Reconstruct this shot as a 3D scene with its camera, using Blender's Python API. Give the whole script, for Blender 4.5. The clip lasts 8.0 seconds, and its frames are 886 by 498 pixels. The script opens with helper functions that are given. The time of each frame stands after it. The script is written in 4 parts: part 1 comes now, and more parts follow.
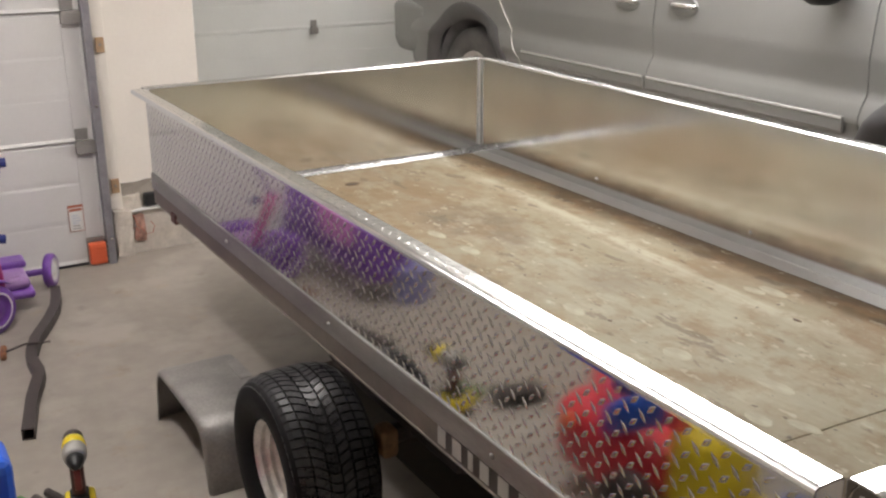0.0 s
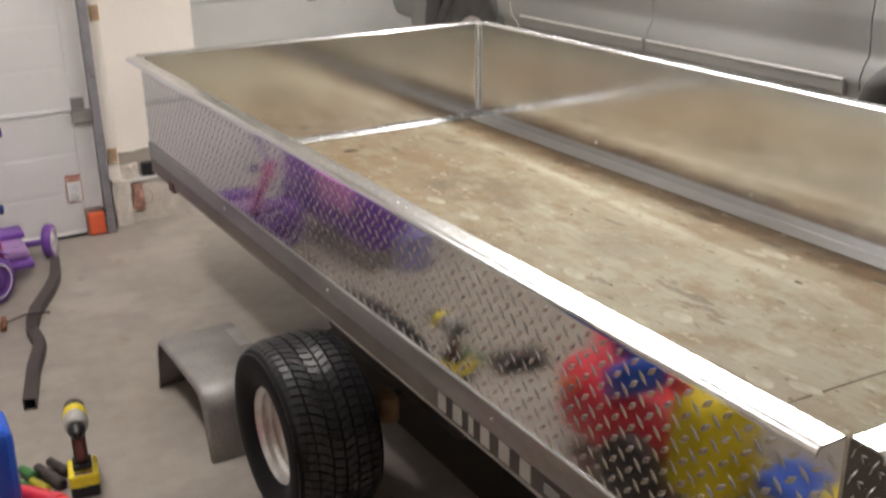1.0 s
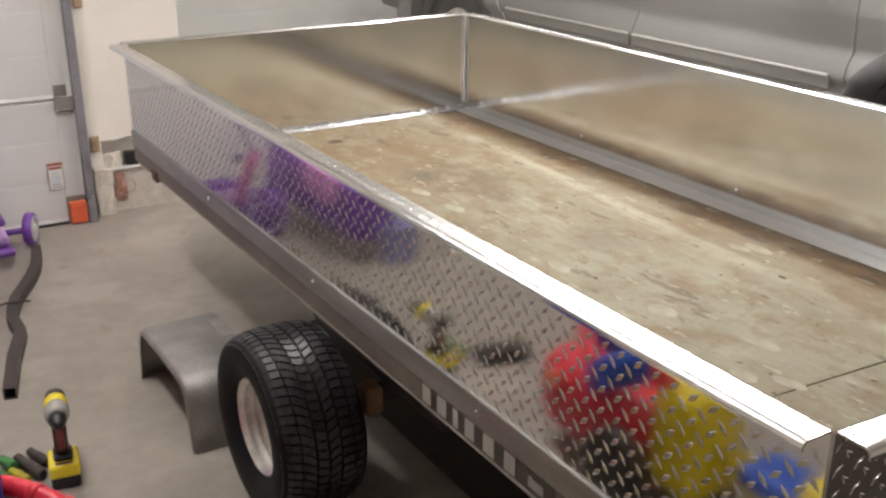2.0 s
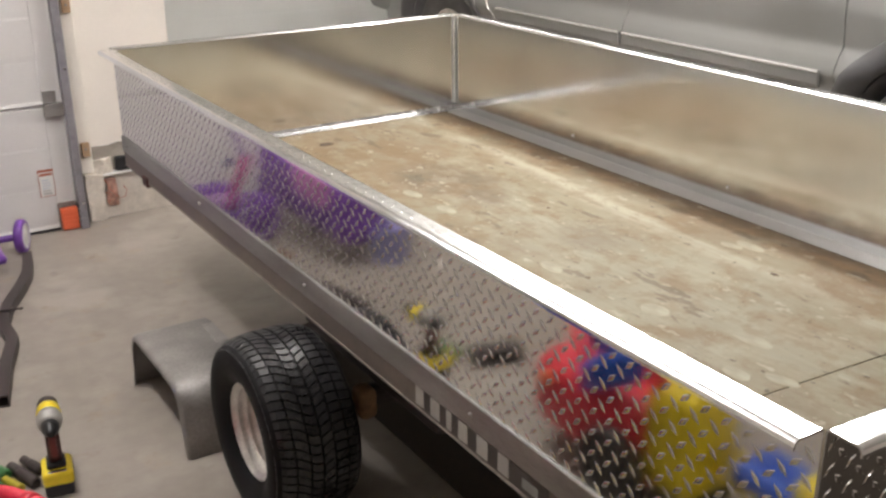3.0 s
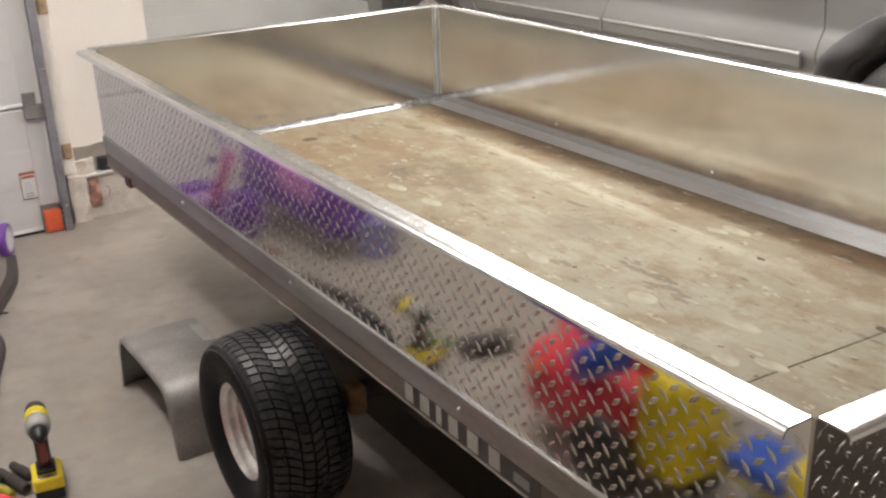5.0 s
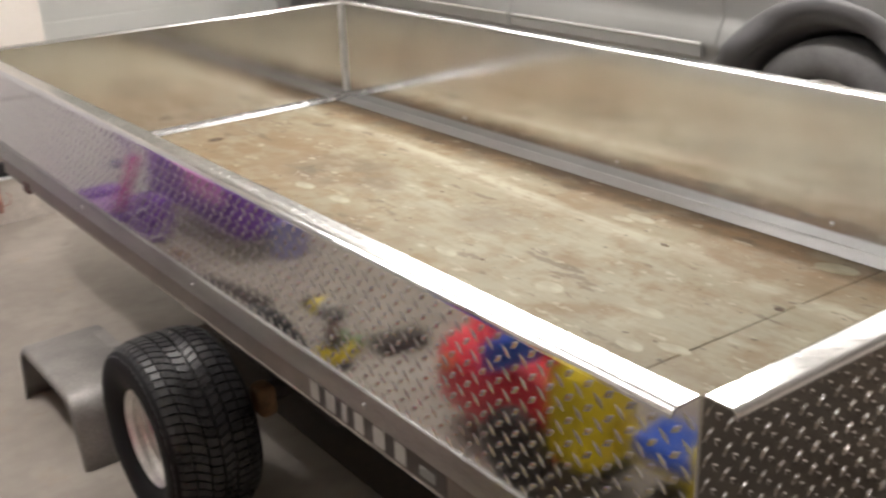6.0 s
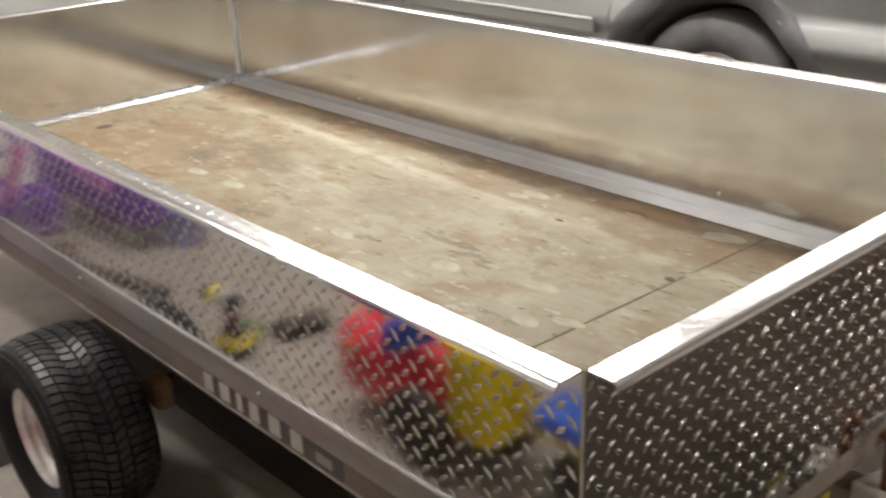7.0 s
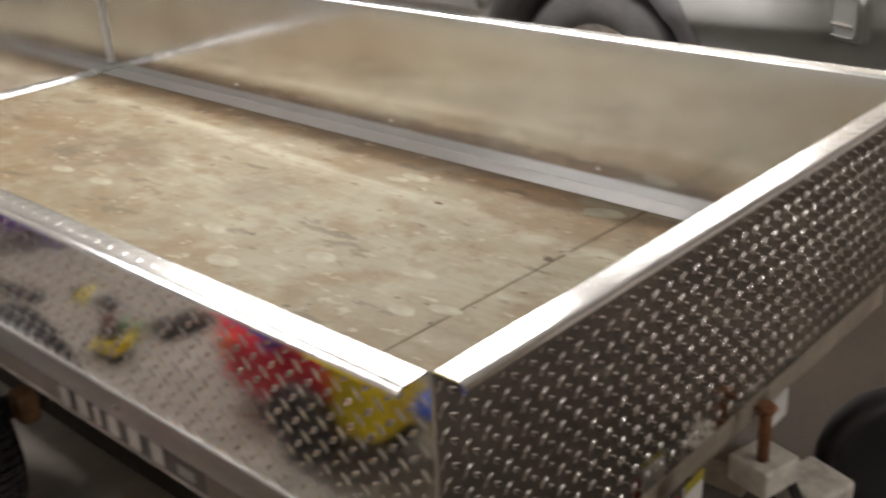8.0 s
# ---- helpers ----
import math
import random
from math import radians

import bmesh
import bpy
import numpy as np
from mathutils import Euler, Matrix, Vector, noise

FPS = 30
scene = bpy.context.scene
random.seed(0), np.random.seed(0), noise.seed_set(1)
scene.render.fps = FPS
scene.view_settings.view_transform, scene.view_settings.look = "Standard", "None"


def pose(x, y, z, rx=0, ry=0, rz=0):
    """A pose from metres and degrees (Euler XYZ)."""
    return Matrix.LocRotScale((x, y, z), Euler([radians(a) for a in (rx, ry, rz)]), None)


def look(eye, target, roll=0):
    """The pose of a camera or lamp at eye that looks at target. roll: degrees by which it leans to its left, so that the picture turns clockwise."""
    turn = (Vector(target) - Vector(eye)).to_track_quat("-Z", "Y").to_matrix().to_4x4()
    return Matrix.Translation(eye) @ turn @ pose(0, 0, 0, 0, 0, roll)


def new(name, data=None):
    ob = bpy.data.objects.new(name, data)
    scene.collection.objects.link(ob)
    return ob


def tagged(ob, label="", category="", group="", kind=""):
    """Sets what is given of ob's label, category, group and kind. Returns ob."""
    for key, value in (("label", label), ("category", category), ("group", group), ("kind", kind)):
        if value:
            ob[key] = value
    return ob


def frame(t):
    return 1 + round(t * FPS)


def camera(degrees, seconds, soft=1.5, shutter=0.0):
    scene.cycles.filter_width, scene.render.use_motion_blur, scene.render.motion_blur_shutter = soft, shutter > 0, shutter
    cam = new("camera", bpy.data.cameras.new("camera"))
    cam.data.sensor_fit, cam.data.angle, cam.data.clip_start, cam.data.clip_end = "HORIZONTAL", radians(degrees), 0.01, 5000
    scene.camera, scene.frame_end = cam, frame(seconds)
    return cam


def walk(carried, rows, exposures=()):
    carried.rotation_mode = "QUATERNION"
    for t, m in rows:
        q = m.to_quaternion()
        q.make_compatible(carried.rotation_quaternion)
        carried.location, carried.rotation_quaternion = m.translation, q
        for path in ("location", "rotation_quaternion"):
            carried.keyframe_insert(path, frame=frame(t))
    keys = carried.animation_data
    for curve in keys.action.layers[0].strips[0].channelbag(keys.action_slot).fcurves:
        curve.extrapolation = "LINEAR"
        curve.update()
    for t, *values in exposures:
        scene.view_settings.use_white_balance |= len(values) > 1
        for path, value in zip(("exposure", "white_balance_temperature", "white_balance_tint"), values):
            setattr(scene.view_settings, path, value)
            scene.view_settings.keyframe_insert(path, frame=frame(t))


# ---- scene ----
cam = camera(47.0, 8.0, soft=2.3, shutter=0.9)
PATH = [
    (0, (-0.932, -0.659, 1.557), (0.026, 0.973, 0.91), -0.2),
    (0.5, (-0.931, -0.659, 1.544), (0.029, 0.978, 0.912), -0.3),
    (1, (-0.922, -0.651, 1.544), (0.023, 0.964, 0.839), -0.8),
    (1.5, (-0.924, -0.642, 1.54), (0.024, 0.96, 0.808), -0.0),
    (2.8, (-0.918, -0.643, 1.543), (0.082, 0.941, 0.843), -0.4),
    (3, (-0.916, -0.642, 1.543), (0.065, 0.946, 0.824), -0.6),
    (3.5, (-0.915, -0.646, 1.543), (0.055, 0.944, 0.815), -0.9),
    (4, (-0.91, -0.64, 1.538), (0.057, 0.948, 0.801), -1.3),
    (5.3, (-0.9, -0.635, 1.549), (0.11, 0.925, 0.81), -1.9),
    (5.5, (-0.882, -0.642, 1.54), (0.148, 0.903, 0.797), -1.6),
    (6, (-0.863, -0.653, 1.532), (0.253, 0.83, 0.787), -2.1),
    (6.5, (-0.849, -0.664, 1.527), (0.332, 0.759, 0.764), -2.2),
    (7, (-0.827, -0.668, 1.532), (0.41, 0.69, 0.743), -2.1),
    (7.5, (-0.779, -0.68, 1.523), (0.506, 0.625, 0.721), -2.4),
    (8, (-0.715, -0.682, 1.523), (0.626, 0.543, 0.687), -2.9),
]
EXPOSURES = [(0, -0.11), (1.0, -0.07), (1.5, -0.05), (2.8, 0.06), (4.0, 0.12), (5.5, 0.10), (6.5, 0.15), (7.4, 0.17), (8.0, -0.05)]
walk(cam, [(t, look(eye, target, roll)) for t, eye, target, roll in PATH], EXPOSURES)

# ---------------------------------------------------------------- light
world = bpy.data.worlds.new("world")
scene.world = world
world.use_nodes = True
world.node_tree.nodes["Background"].inputs["Color"].default_value = (0.5, 0.55, 0.6, 1)
world.node_tree.nodes["Background"].inputs["Strength"].default_value = 0.0

CEIL = 2.75
CEIL_DROP = 0.42
# none is seen; (3.3, 5.3) is added to brighten the far door
TUBES = [(2.02, 1.9), (2.08, 3.15), (3.3, 5.3), (4.5, 2.0), (-0.75, 2.1), (1.2, -5.2), (2.2, -3.0)]


# ---------------------------------------------------------------- materials
def node_material(name):
    m = bpy.data.materials.new(name)
    m.use_nodes = True
    nt = m.node_tree
    return m, nt, nt.nodes["Principled BSDF"]


def mat(name, color, rough=0.5, metal=0.0, vary=0.12, scale=6.0, fine=60.0, bump=0.0, bump_scale=200.0, rough_vary=0.1, color2=None, coat=0.0, stretch=None):
    """Base colour broken up at two scales, with uneven gloss and fine relief."""
    m, nt, p = node_material(name)
    n, l = nt.nodes, nt.links
    tc = n.new("ShaderNodeTexCoord")
    src = tc.outputs["Object"]
    if stretch:
        mp = n.new("ShaderNodeMapping")
        mp.inputs["Scale"].default_value = stretch
        l.new(src, mp.inputs["Vector"])
        src = mp.outputs["Vector"]
    big, small = n.new("ShaderNodeTexNoise"), n.new("ShaderNodeTexNoise")
    for t, s, d in ((big, scale, 5), (small, fine, 3)):
        t.inputs["Scale"].default_value, t.inputs["Detail"].default_value = s, d
        l.new(src, t.inputs["Vector"])
    mixf = n.new("ShaderNodeMath")
    mixf.operation = "MULTIPLY_ADD"
    mixf.inputs[1].default_value = 0.35
    l.new(small.outputs["Fac"], mixf.inputs[0])
    sc = n.new("ShaderNodeMath")
    sc.operation = "MULTIPLY"
    sc.inputs[1].default_value = 0.65
    l.new(big.outputs["Fac"], sc.inputs[0])
    l.new(sc.outputs[0], mixf.inputs[2])
    ramp = n.new("ShaderNodeValToRGB")
    c1 = [max(0, c * (1 - vary)) for c in color]
    c2 = list(color2) if color2 else [min(1, c * (1 + vary)) for c in color]
    ramp.color_ramp.elements[0].position, ramp.color_ramp.elements[0].color = 0.36, (*c1, 1)
    ramp.color_ramp.elements[1].position, ramp.color_ramp.elements[1].color = 0.66, (*c2, 1)
    l.new(mixf.outputs[0], ramp.inputs[0])
    l.new(ramp.outputs[0], p.inputs["Base Color"])
    rr = n.new("ShaderNodeMapRange")
    rr.inputs["From Min"].default_value, rr.inputs["From Max"].default_value = 0.3, 0.7
    rr.inputs["To Min"].default_value, rr.inputs["To Max"].default_value = max(0.02, rough - rough_vary), min(1, rough + rough_vary)
    l.new(mixf.outputs[0], rr.inputs["Value"])
    l.new(rr.outputs[0], p.inputs["Roughness"])
    p.inputs["Metallic"].default_value = metal
    if coat:
        p.inputs["Coat Weight"].default_value = coat
        p.inputs["Coat Roughness"].default_value = 0.08
    if bump:
        b, bn = n.new("ShaderNodeBump"), n.new("ShaderNodeTexNoise")
        bn.inputs["Scale"].default_value = bump_scale
        bn.inputs["Detail"].default_value = 4
        l.new(src, bn.inputs["Vector"])
        b.inputs["Strength"].default_value = bump
        b.inputs["Distance"].default_value = 0.002
        l.new(bn.outputs["Fac"], b.inputs["Height"])
        l.new(b.outputs[0], p.inputs["Normal"])
    return m


def emitter(name, color, strength):
    m, nt, p = node_material(name)
    p.inputs["Emission Color"].default_value = (*color, 1)
    p.inputs["Emission Strength"].default_value = strength
    p.inputs["Base Color"].default_value = (0.9, 0.9, 0.9, 1)
    return m


def plywood(name):
    """Weathered plywood: grain along the sheet, pale worn centre, brown stains and a nearly black edge towards the
    walls, grey scuffs and dark specks.
    """
    m, nt, p = node_material(name)
    n, l = nt.nodes, nt.links
    tc = n.new("ShaderNodeTexCoord")

    def noise_at(scale, detail, stretch, rough=0.55):
        mp, t = n.new("ShaderNodeMapping"), n.new("ShaderNodeTexNoise")
        mp.inputs["Scale"].default_value = stretch
        l.new(tc.outputs["Object"], mp.inputs["Vector"])
        l.new(mp.outputs["Vector"], t.inputs["Vector"])
        t.inputs["Scale"].default_value, t.inputs["Detail"].default_value, t.inputs["Roughness"].default_value = scale, detail, rough
        return t.outputs["Fac"]

    def ramp(fac, *stops):
        r = n.new("ShaderNodeValToRGB")
        while len(r.color_ramp.elements) < len(stops):
            r.color_ramp.elements.new(0.5)
        for e, (pos, col) in zip(r.color_ramp.elements, stops):
            e.position, e.color = pos, (*col, 1) if len(col) == 3 else col
        l.new(fac, r.inputs[0])
        return r.outputs[0]

    def mix(fac, a, b, mode="MIX"):
        x = n.new("ShaderNodeMix")
        x.data_type, x.blend_type = "RGBA", mode
        if isinstance(fac, float):
            x.inputs[0].default_value = fac
        else:
            l.new(fac, x.inputs[0])
        for sock, v in ((x.inputs[6], a), (x.inputs[7], b)):
            if isinstance(v, tuple):
                sock.default_value = (*v, 1)
            else:
                l.new(v, sock)
        return x.outputs[2]

    def math_(op, a, b):
        x = n.new("ShaderNodeMath")
        x.operation = op
        for sock, v in zip(x.inputs, (a, b)):
            if isinstance(v, float):
                sock.default_value = v
            else:
                l.new(v, sock)
        return x.outputs[0]

    sep = n.new("ShaderNodeSeparateXYZ")
    l.new(tc.outputs["Object"], sep.inputs[0])
    grain = noise_at(60, 4, (1.0, 0.07, 1.0))
    broad = noise_at(2.4, 4, (1.0, 0.5, 1.0), 0.5)
    blot = noise_at(7.0, 6, (1.0, 0.75, 1.0), 0.65)
    mottle = noise_at(20.0, 6, (1.0, 0.65, 1.0), 0.68)
    wander = noise_at(5.0, 6, (1.0, 0.7, 1.0), 0.66)
    wob = math_("MULTIPLY", math_("SUBTRACT", wander, 0.5), 0.36)

    def grey(v):
        return (v, v, v)

    def spot(cx, cy, rx, ry, strength, ragged=1.6):
        """A blot with a ragged edge, given by its middle and its half widths."""
        dx = math_("MULTIPLY", math_("SUBTRACT", sep.outputs["X"], cx), 1.0 / rx)
        dy = math_("MULTIPLY", math_("SUBTRACT", sep.outputs["Y"], cy), 1.0 / ry)
        d = math_("ADD", math_("MULTIPLY", dx, dx), math_("MULTIPLY", dy, dy))
        d = math_("ADD", math_("MULTIPLY", d, 0.5), math_("MULTIPLY", math_("SUBTRACT", wander, 0.5), ragged))
        return ramp(d, (0.08, grey(strength)), (0.55, grey(0.0)))

    base = ramp(broad, (0.36, (0.212, 0.172, 0.102)), (0.48, (0.258, 0.224, 0.142)), (0.62, (0.305, 0.280, 0.194)))
    # warm stained head end, grey-green worn middle, brown tail
    base = mix(spot(0.72, 2.75, 0.55, 0.75, 0.75), base, (0.215, 0.145, 0.074))
    base = mix(spot(0.80, 1.05, 0.34, 0.75, 0.70), base, (0.318, 0.297, 0.212))
    base = mix(spot(0.85, 2.16, 0.17, 0.30, 0.80), base, (0.135, 0.098, 0.055))
    base = mix(spot(0.95, 1.47, 0.16, 0.16, 0.55, 2.2), base, (0.150, 0.118, 0.075))
    base = mix(spot(1.18, 0.72, 0.20, 0.24, 0.75, 2.0), base, (0.205, 0.128, 0.062))
    base = mix(spot(0.92, 0.72, 0.10, 0.12, 0.40, 2.2), base, (0.250, 0.175, 0.095))
    base = mix(ramp(blot, (0.50, grey(0.0)), (0.62, grey(0.70))), base, (0.200, 0.135, 0.066))
    base = mix(ramp(noise_at(9.0, 6, (1.0, 0.7, 1.0), 0.68), (0.52, grey(0.0)), (0.66, grey(0.5))), base, (0.370, 0.342, 0.245))
    # the pale run that drifts along the sheet, sharper on the stained side
    run = math_("SUBTRACT", math_("ADD", sep.outputs["X"], math_("MULTIPLY", wob, 0.35)), math_("MULTIPLY", sep.outputs["Y"], 0.045))
    pale = ramp(math_("SUBTRACT", run, 0.6), (0.385, grey(0.0)), (0.455, grey(0.85)), (0.478, grey(0.85)), (0.50, grey(0.0)))
    pale = mix(1.0, pale, ramp(noise_at(2.1, 4, (1.0, 0.7, 1.0)), (0.40, grey(0.08)), (0.56, grey(1.0))), "MULTIPLY")
    base = mix(pale, base, (0.430, 0.395, 0.295))
    # brown stain that follows the wall, and a nearly black edge where the sheet meets it
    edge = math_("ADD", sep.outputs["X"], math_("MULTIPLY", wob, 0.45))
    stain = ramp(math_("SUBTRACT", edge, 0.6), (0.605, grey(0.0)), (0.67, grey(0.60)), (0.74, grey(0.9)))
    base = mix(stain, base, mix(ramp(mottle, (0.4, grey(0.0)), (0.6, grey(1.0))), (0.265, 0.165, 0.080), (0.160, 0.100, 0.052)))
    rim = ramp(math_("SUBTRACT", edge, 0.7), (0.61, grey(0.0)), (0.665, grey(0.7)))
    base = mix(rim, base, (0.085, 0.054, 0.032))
    base = mix(ramp(mottle, (0.50, grey(0.0)), (0.62, grey(0.50))), base, (0.190, 0.135, 0.070))
    base = mix(ramp(noise_at(13.0, 4, (1.0, 0.5, 1.0), 0.6), (0.54, grey(0.0)), (0.66, grey(0.45))), base, (0.270, 0.250, 0.175))
    base = mix(ramp(grain, (0.44, grey(0.0)), (0.66, grey(0.16))), base, (0.165, 0.118, 0.060))
    # cathedral figure of the face veneer, faint, and short dark scuffs and specks
    wave, wm = n.new("ShaderNodeTexWave"), n.new("ShaderNodeMapping")
    wm.inputs["Scale"].default_value = (1.0, 0.22, 1.0)
    l.new(tc.outputs["Object"], wm.inputs["Vector"])
    l.new(wm.outputs["Vector"], wave.inputs["Vector"])
    wave.inputs["Scale"].default_value, wave.inputs["Distortion"].default_value, wave.inputs["Detail"].default_value, wave.inputs["Detail Scale"].default_value = 7.0, 16.0, 4.0, 1.3
    fig = mix(1.0, ramp(wave.outputs["Fac"], (0.62, grey(0.0)), (0.95, grey(0.20))), ramp(broad, (0.42, grey(0.15)), (0.58, grey(1.0))), "MULTIPLY")
    base = mix(fig, base, (0.200, 0.150, 0.085))
    scuff = noise_at(26.0, 4, (0.6, 0.2, 1.0), 0.6)
    base = mix(ramp(scuff, (0.615, grey(0.0)), (0.655, grey(0.6))), base, (0.11, 0.078, 0.045))
    chip = noise_at(30.0, 3, (1.0, 0.45, 1.0), 0.6)
    base = mix(ramp(chip, (0.635, grey(0.0)), (0.67, grey(0.55))), base, (0.440, 0.400, 0.300))
    speck = noise_at(48, 4, (1.0, 0.6, 1.0))
    base = mix(ramp(speck, (0.675, grey(0.0)), (0.715, grey(0.8))), base, (0.055, 0.036, 0.022))
    l.new(base, p.inputs["Base Color"])
    rr = n.new("ShaderNodeMapRange")
    rr.inputs["To Min"].default_value, rr.inputs["To Max"].default_value = 0.5, 0.8
    l.new(blot, rr.inputs["Value"])
    l.new(rr.outputs[0], p.inputs["Roughness"])
    bp = n.new("ShaderNodeBump")
    bp.inputs["Strength"].default_value, bp.inputs["Distance"].default_value = 0.45, 0.002
    l.new(grain, bp.inputs["Height"])
    l.new(bp.outputs[0], p.inputs["Normal"])
    return m



M_CONCRETE = mat("concrete_floor", (0.300, 0.266, 0.230), 0.55, vary=0.07, scale=1.4, fine=16, color2=(0.395, 0.355, 0.312), bump=0.22, bump_scale=180, rough_vary=0.15)


def stained(m, colour, scale, low, high, amount):
    """Adds blots of another colour to a material, at one scale."""
    n, l = m.node_tree.nodes, m.node_tree.links
    p = n["Principled BSDF"]
    before = p.inputs["Base Color"].links[0].from_socket
    tc, t, r, x = n.new("ShaderNodeTexCoord"), n.new("ShaderNodeTexNoise"), n.new("ShaderNodeMapRange"), n.new("ShaderNodeMix")
    t.inputs["Scale"].default_value, t.inputs["Detail"].default_value, t.inputs["Roughness"].default_value = scale, 5, 0.6
    l.new(tc.outputs["Object"], t.inputs["Vector"])
    r.inputs["From Min"].default_value, r.inputs["From Max"].default_value, r.inputs["To Max"].default_value = low, high, amount
    l.new(t.outputs["Fac"], r.inputs["Value"])
    x.data_type = "RGBA"
    l.new(r.outputs[0], x.inputs[0])
    l.new(before, x.inputs[6])
    x.inputs[7].default_value = (*colour, 1)
    l.new(x.outputs[2], p.inputs["Base Color"])


stained(M_CONCRETE, (0.40, 0.30, 0.18), 4.5, 0.60, 0.72, 0.5)
stained(M_CONCRETE, (0.46, 0.42, 0.37), 2.2, 0.52, 0.66, 0.6)
stained(M_CONCRETE, (0.20, 0.175, 0.15), 9.0, 0.62, 0.74, 0.5)
M_WALL = mat("wall_paint", (0.88, 0.83, 0.76), 0.6, vary=0.03, scale=3, bump=0.15, bump_scale=250)
M_CEIL = mat("ceiling_paint", (0.82, 0.81, 0.78), 0.7, vary=0.03, scale=3)
# brown chosen to keep reflections in the end wall's tread dark
M_BACKWALL = mat("darkened_back_wall", (0.36, 0.30, 0.23), 0.7, vary=0.2, scale=3, fine=40, stretch=(1, 1, 0.1))
M_DOOR = mat("door_paint", (0.705, 0.695, 0.685), 0.45, vary=0.03, scale=4, bump=0.2, bump_scale=400)
M_FARDOOR = mat("far_door_paint", (0.73, 0.75, 0.73), 0.5, vary=0.03, scale=4, bump=0.2, bump_scale=400)
M_TREAD = mat("bright_tread_aluminium", (0.74, 0.73, 0.715), 0.08, 1.0, vary=0.04, scale=8, fine=120, rough_vary=0.02)
M_MILL = mat("mill_aluminium", (0.79, 0.793, 0.805), 0.128, 1.0, vary=0.05, scale=5, fine=90, rough_vary=0.03, bump=0.035, bump_scale=48)
M_BUMP = mat("worn_tread_lozenges", (0.64, 0.63, 0.615), 0.22, 1.0, vary=0.08, scale=30, fine=200, rough_vary=0.05)
M_GLINT = mat("polished_tread_lozenges", (0.66, 0.65, 0.635), 0.125, 1.0, vary=0.06, scale=30, fine=200, rough_vary=0.02)
M_FOOT = mat("dull_folded_foot", (0.44, 0.44, 0.425), 0.38, 0.5, vary=0.1, scale=9, fine=120, rough_vary=0.08)
M_HEADFOOT = mat("worn_bright_foot", (0.46, 0.46, 0.455), 0.25, 0.75, vary=0.08, scale=30, fine=150, rough_vary=0.08)
M_FLANGE = mat("folded_aluminium", (0.70, 0.705, 0.70), 0.15, 1.0, vary=0.06, scale=14, fine=120, rough_vary=0.06)
M_RAIL = mat("brushed_rail", (0.39, 0.382, 0.37), 0.46, 1.0, vary=0.22, scale=9, fine=140, rough_vary=0.14, bump=0.3, bump_scale=150, stretch=(1, 0.3, 2.0))
M_DARKRAIL = mat("weathered_frame", (0.195, 0.165, 0.142), 0.5, 0.45, vary=0.25, scale=8, fine=90)
M_STEEL = mat("grey_fender_steel", (0.30, 0.285, 0.272), 0.52, 0.35, vary=0.26, scale=9, fine=120, rough_vary=0.1)
# lighter copy of the tyre rubber, with the crown's highlight in its colour
M_TREADRUB = mat("lit_tread_rubber", (0.030, 0.030, 0.033), 0.30, vary=0.25, scale=14, fine=150)
M_RUBBER = mat("tyre_rubber", (0.008, 0.008, 0.009), 0.6, vary=0.25, scale=9, fine=150, bump=0.2, bump_scale=220)
M_RIM = mat("galvanised_rim", (0.80, 0.78, 0.75), 0.38, 0.85, vary=0.2, scale=25, fine=160, rough_vary=0.12)
M_BLACK = mat("black_plastic", (0.02, 0.02, 0.022), 0.45, vary=0.2)
# black lifted in colour to carry the haze of its reflection in the plate
M_HAZED = mat("haze_lifted_black", (0.055, 0.048, 0.046), 0.5, vary=0.25, scale=20)
M_DARK = mat("dark_steel_tube", (0.075, 0.06, 0.058), 0.5, 0.3, vary=0.25, scale=12)
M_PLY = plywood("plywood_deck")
M_CAR = mat("pewter_car_paint", (0.295, 0.298, 0.287), 0.38, 0.3, vary=0.02, scale=2, rough_vary=0.02, coat=0.5)
M_CARTRIM = mat("grey_cladding", (0.24, 0.24, 0.23), 0.45, vary=0.05)
M_GLASS = mat("dark_car_glass", (0.015, 0.017, 0.018), 0.06, vary=0.05)
M_CHROME = mat("chrome", (0.85, 0.85, 0.85), 0.1, 1.0, vary=0.02)
M_PRINT = mat("pale_blue_print", (0.50, 0.56, 0.66), 0.5, vary=0.05)
M_GEAR = mat("dull_silver_housing", (0.46, 0.45, 0.43), 0.5, 0.3, vary=0.08)
M_BRIGHT = mat("satin_bright_strip", (0.92, 0.92, 0.91), 0.38, 0.8, vary=0.02)
M_PURPLE = mat("purple_plastic", (0.19, 0.07, 0.38), 0.35, vary=0.1)
M_LILAC = mat("lilac_plastic", (0.44, 0.26, 0.55), 0.35, vary=0.12)
M_PINK = mat("pink_plastic", (0.62, 0.24, 0.56), 0.35, vary=0.12)
M_MAGENTA = mat("magenta_plastic", (0.55, 0.04, 0.25), 0.35, vary=0.1)
M_RED = mat("red_plastic", (0.85, 0.045, 0.075), 0.35, vary=0.08)
M_BLUE = mat("blue_plastic", (0.02, 0.11, 0.62), 0.35, vary=0.1)
M_NAVY = mat("navy_plastic", (0.015, 0.03, 0.18), 0.4, vary=0.1)
M_YELLOW = mat("yellow_plastic", (0.92, 0.72, 0.03), 0.38, vary=0.08)
M_ORANGE = mat("orange_plastic", (0.78, 0.15, 0.06), 0.45, vary=0.08)
M_WHITE = mat("white_plastic", (0.78, 0.78, 0.76), 0.4, vary=0.04)
M_WOOD = mat("raw_wood", (0.45, 0.30, 0.18), 0.65, vary=0.2, scale=10)
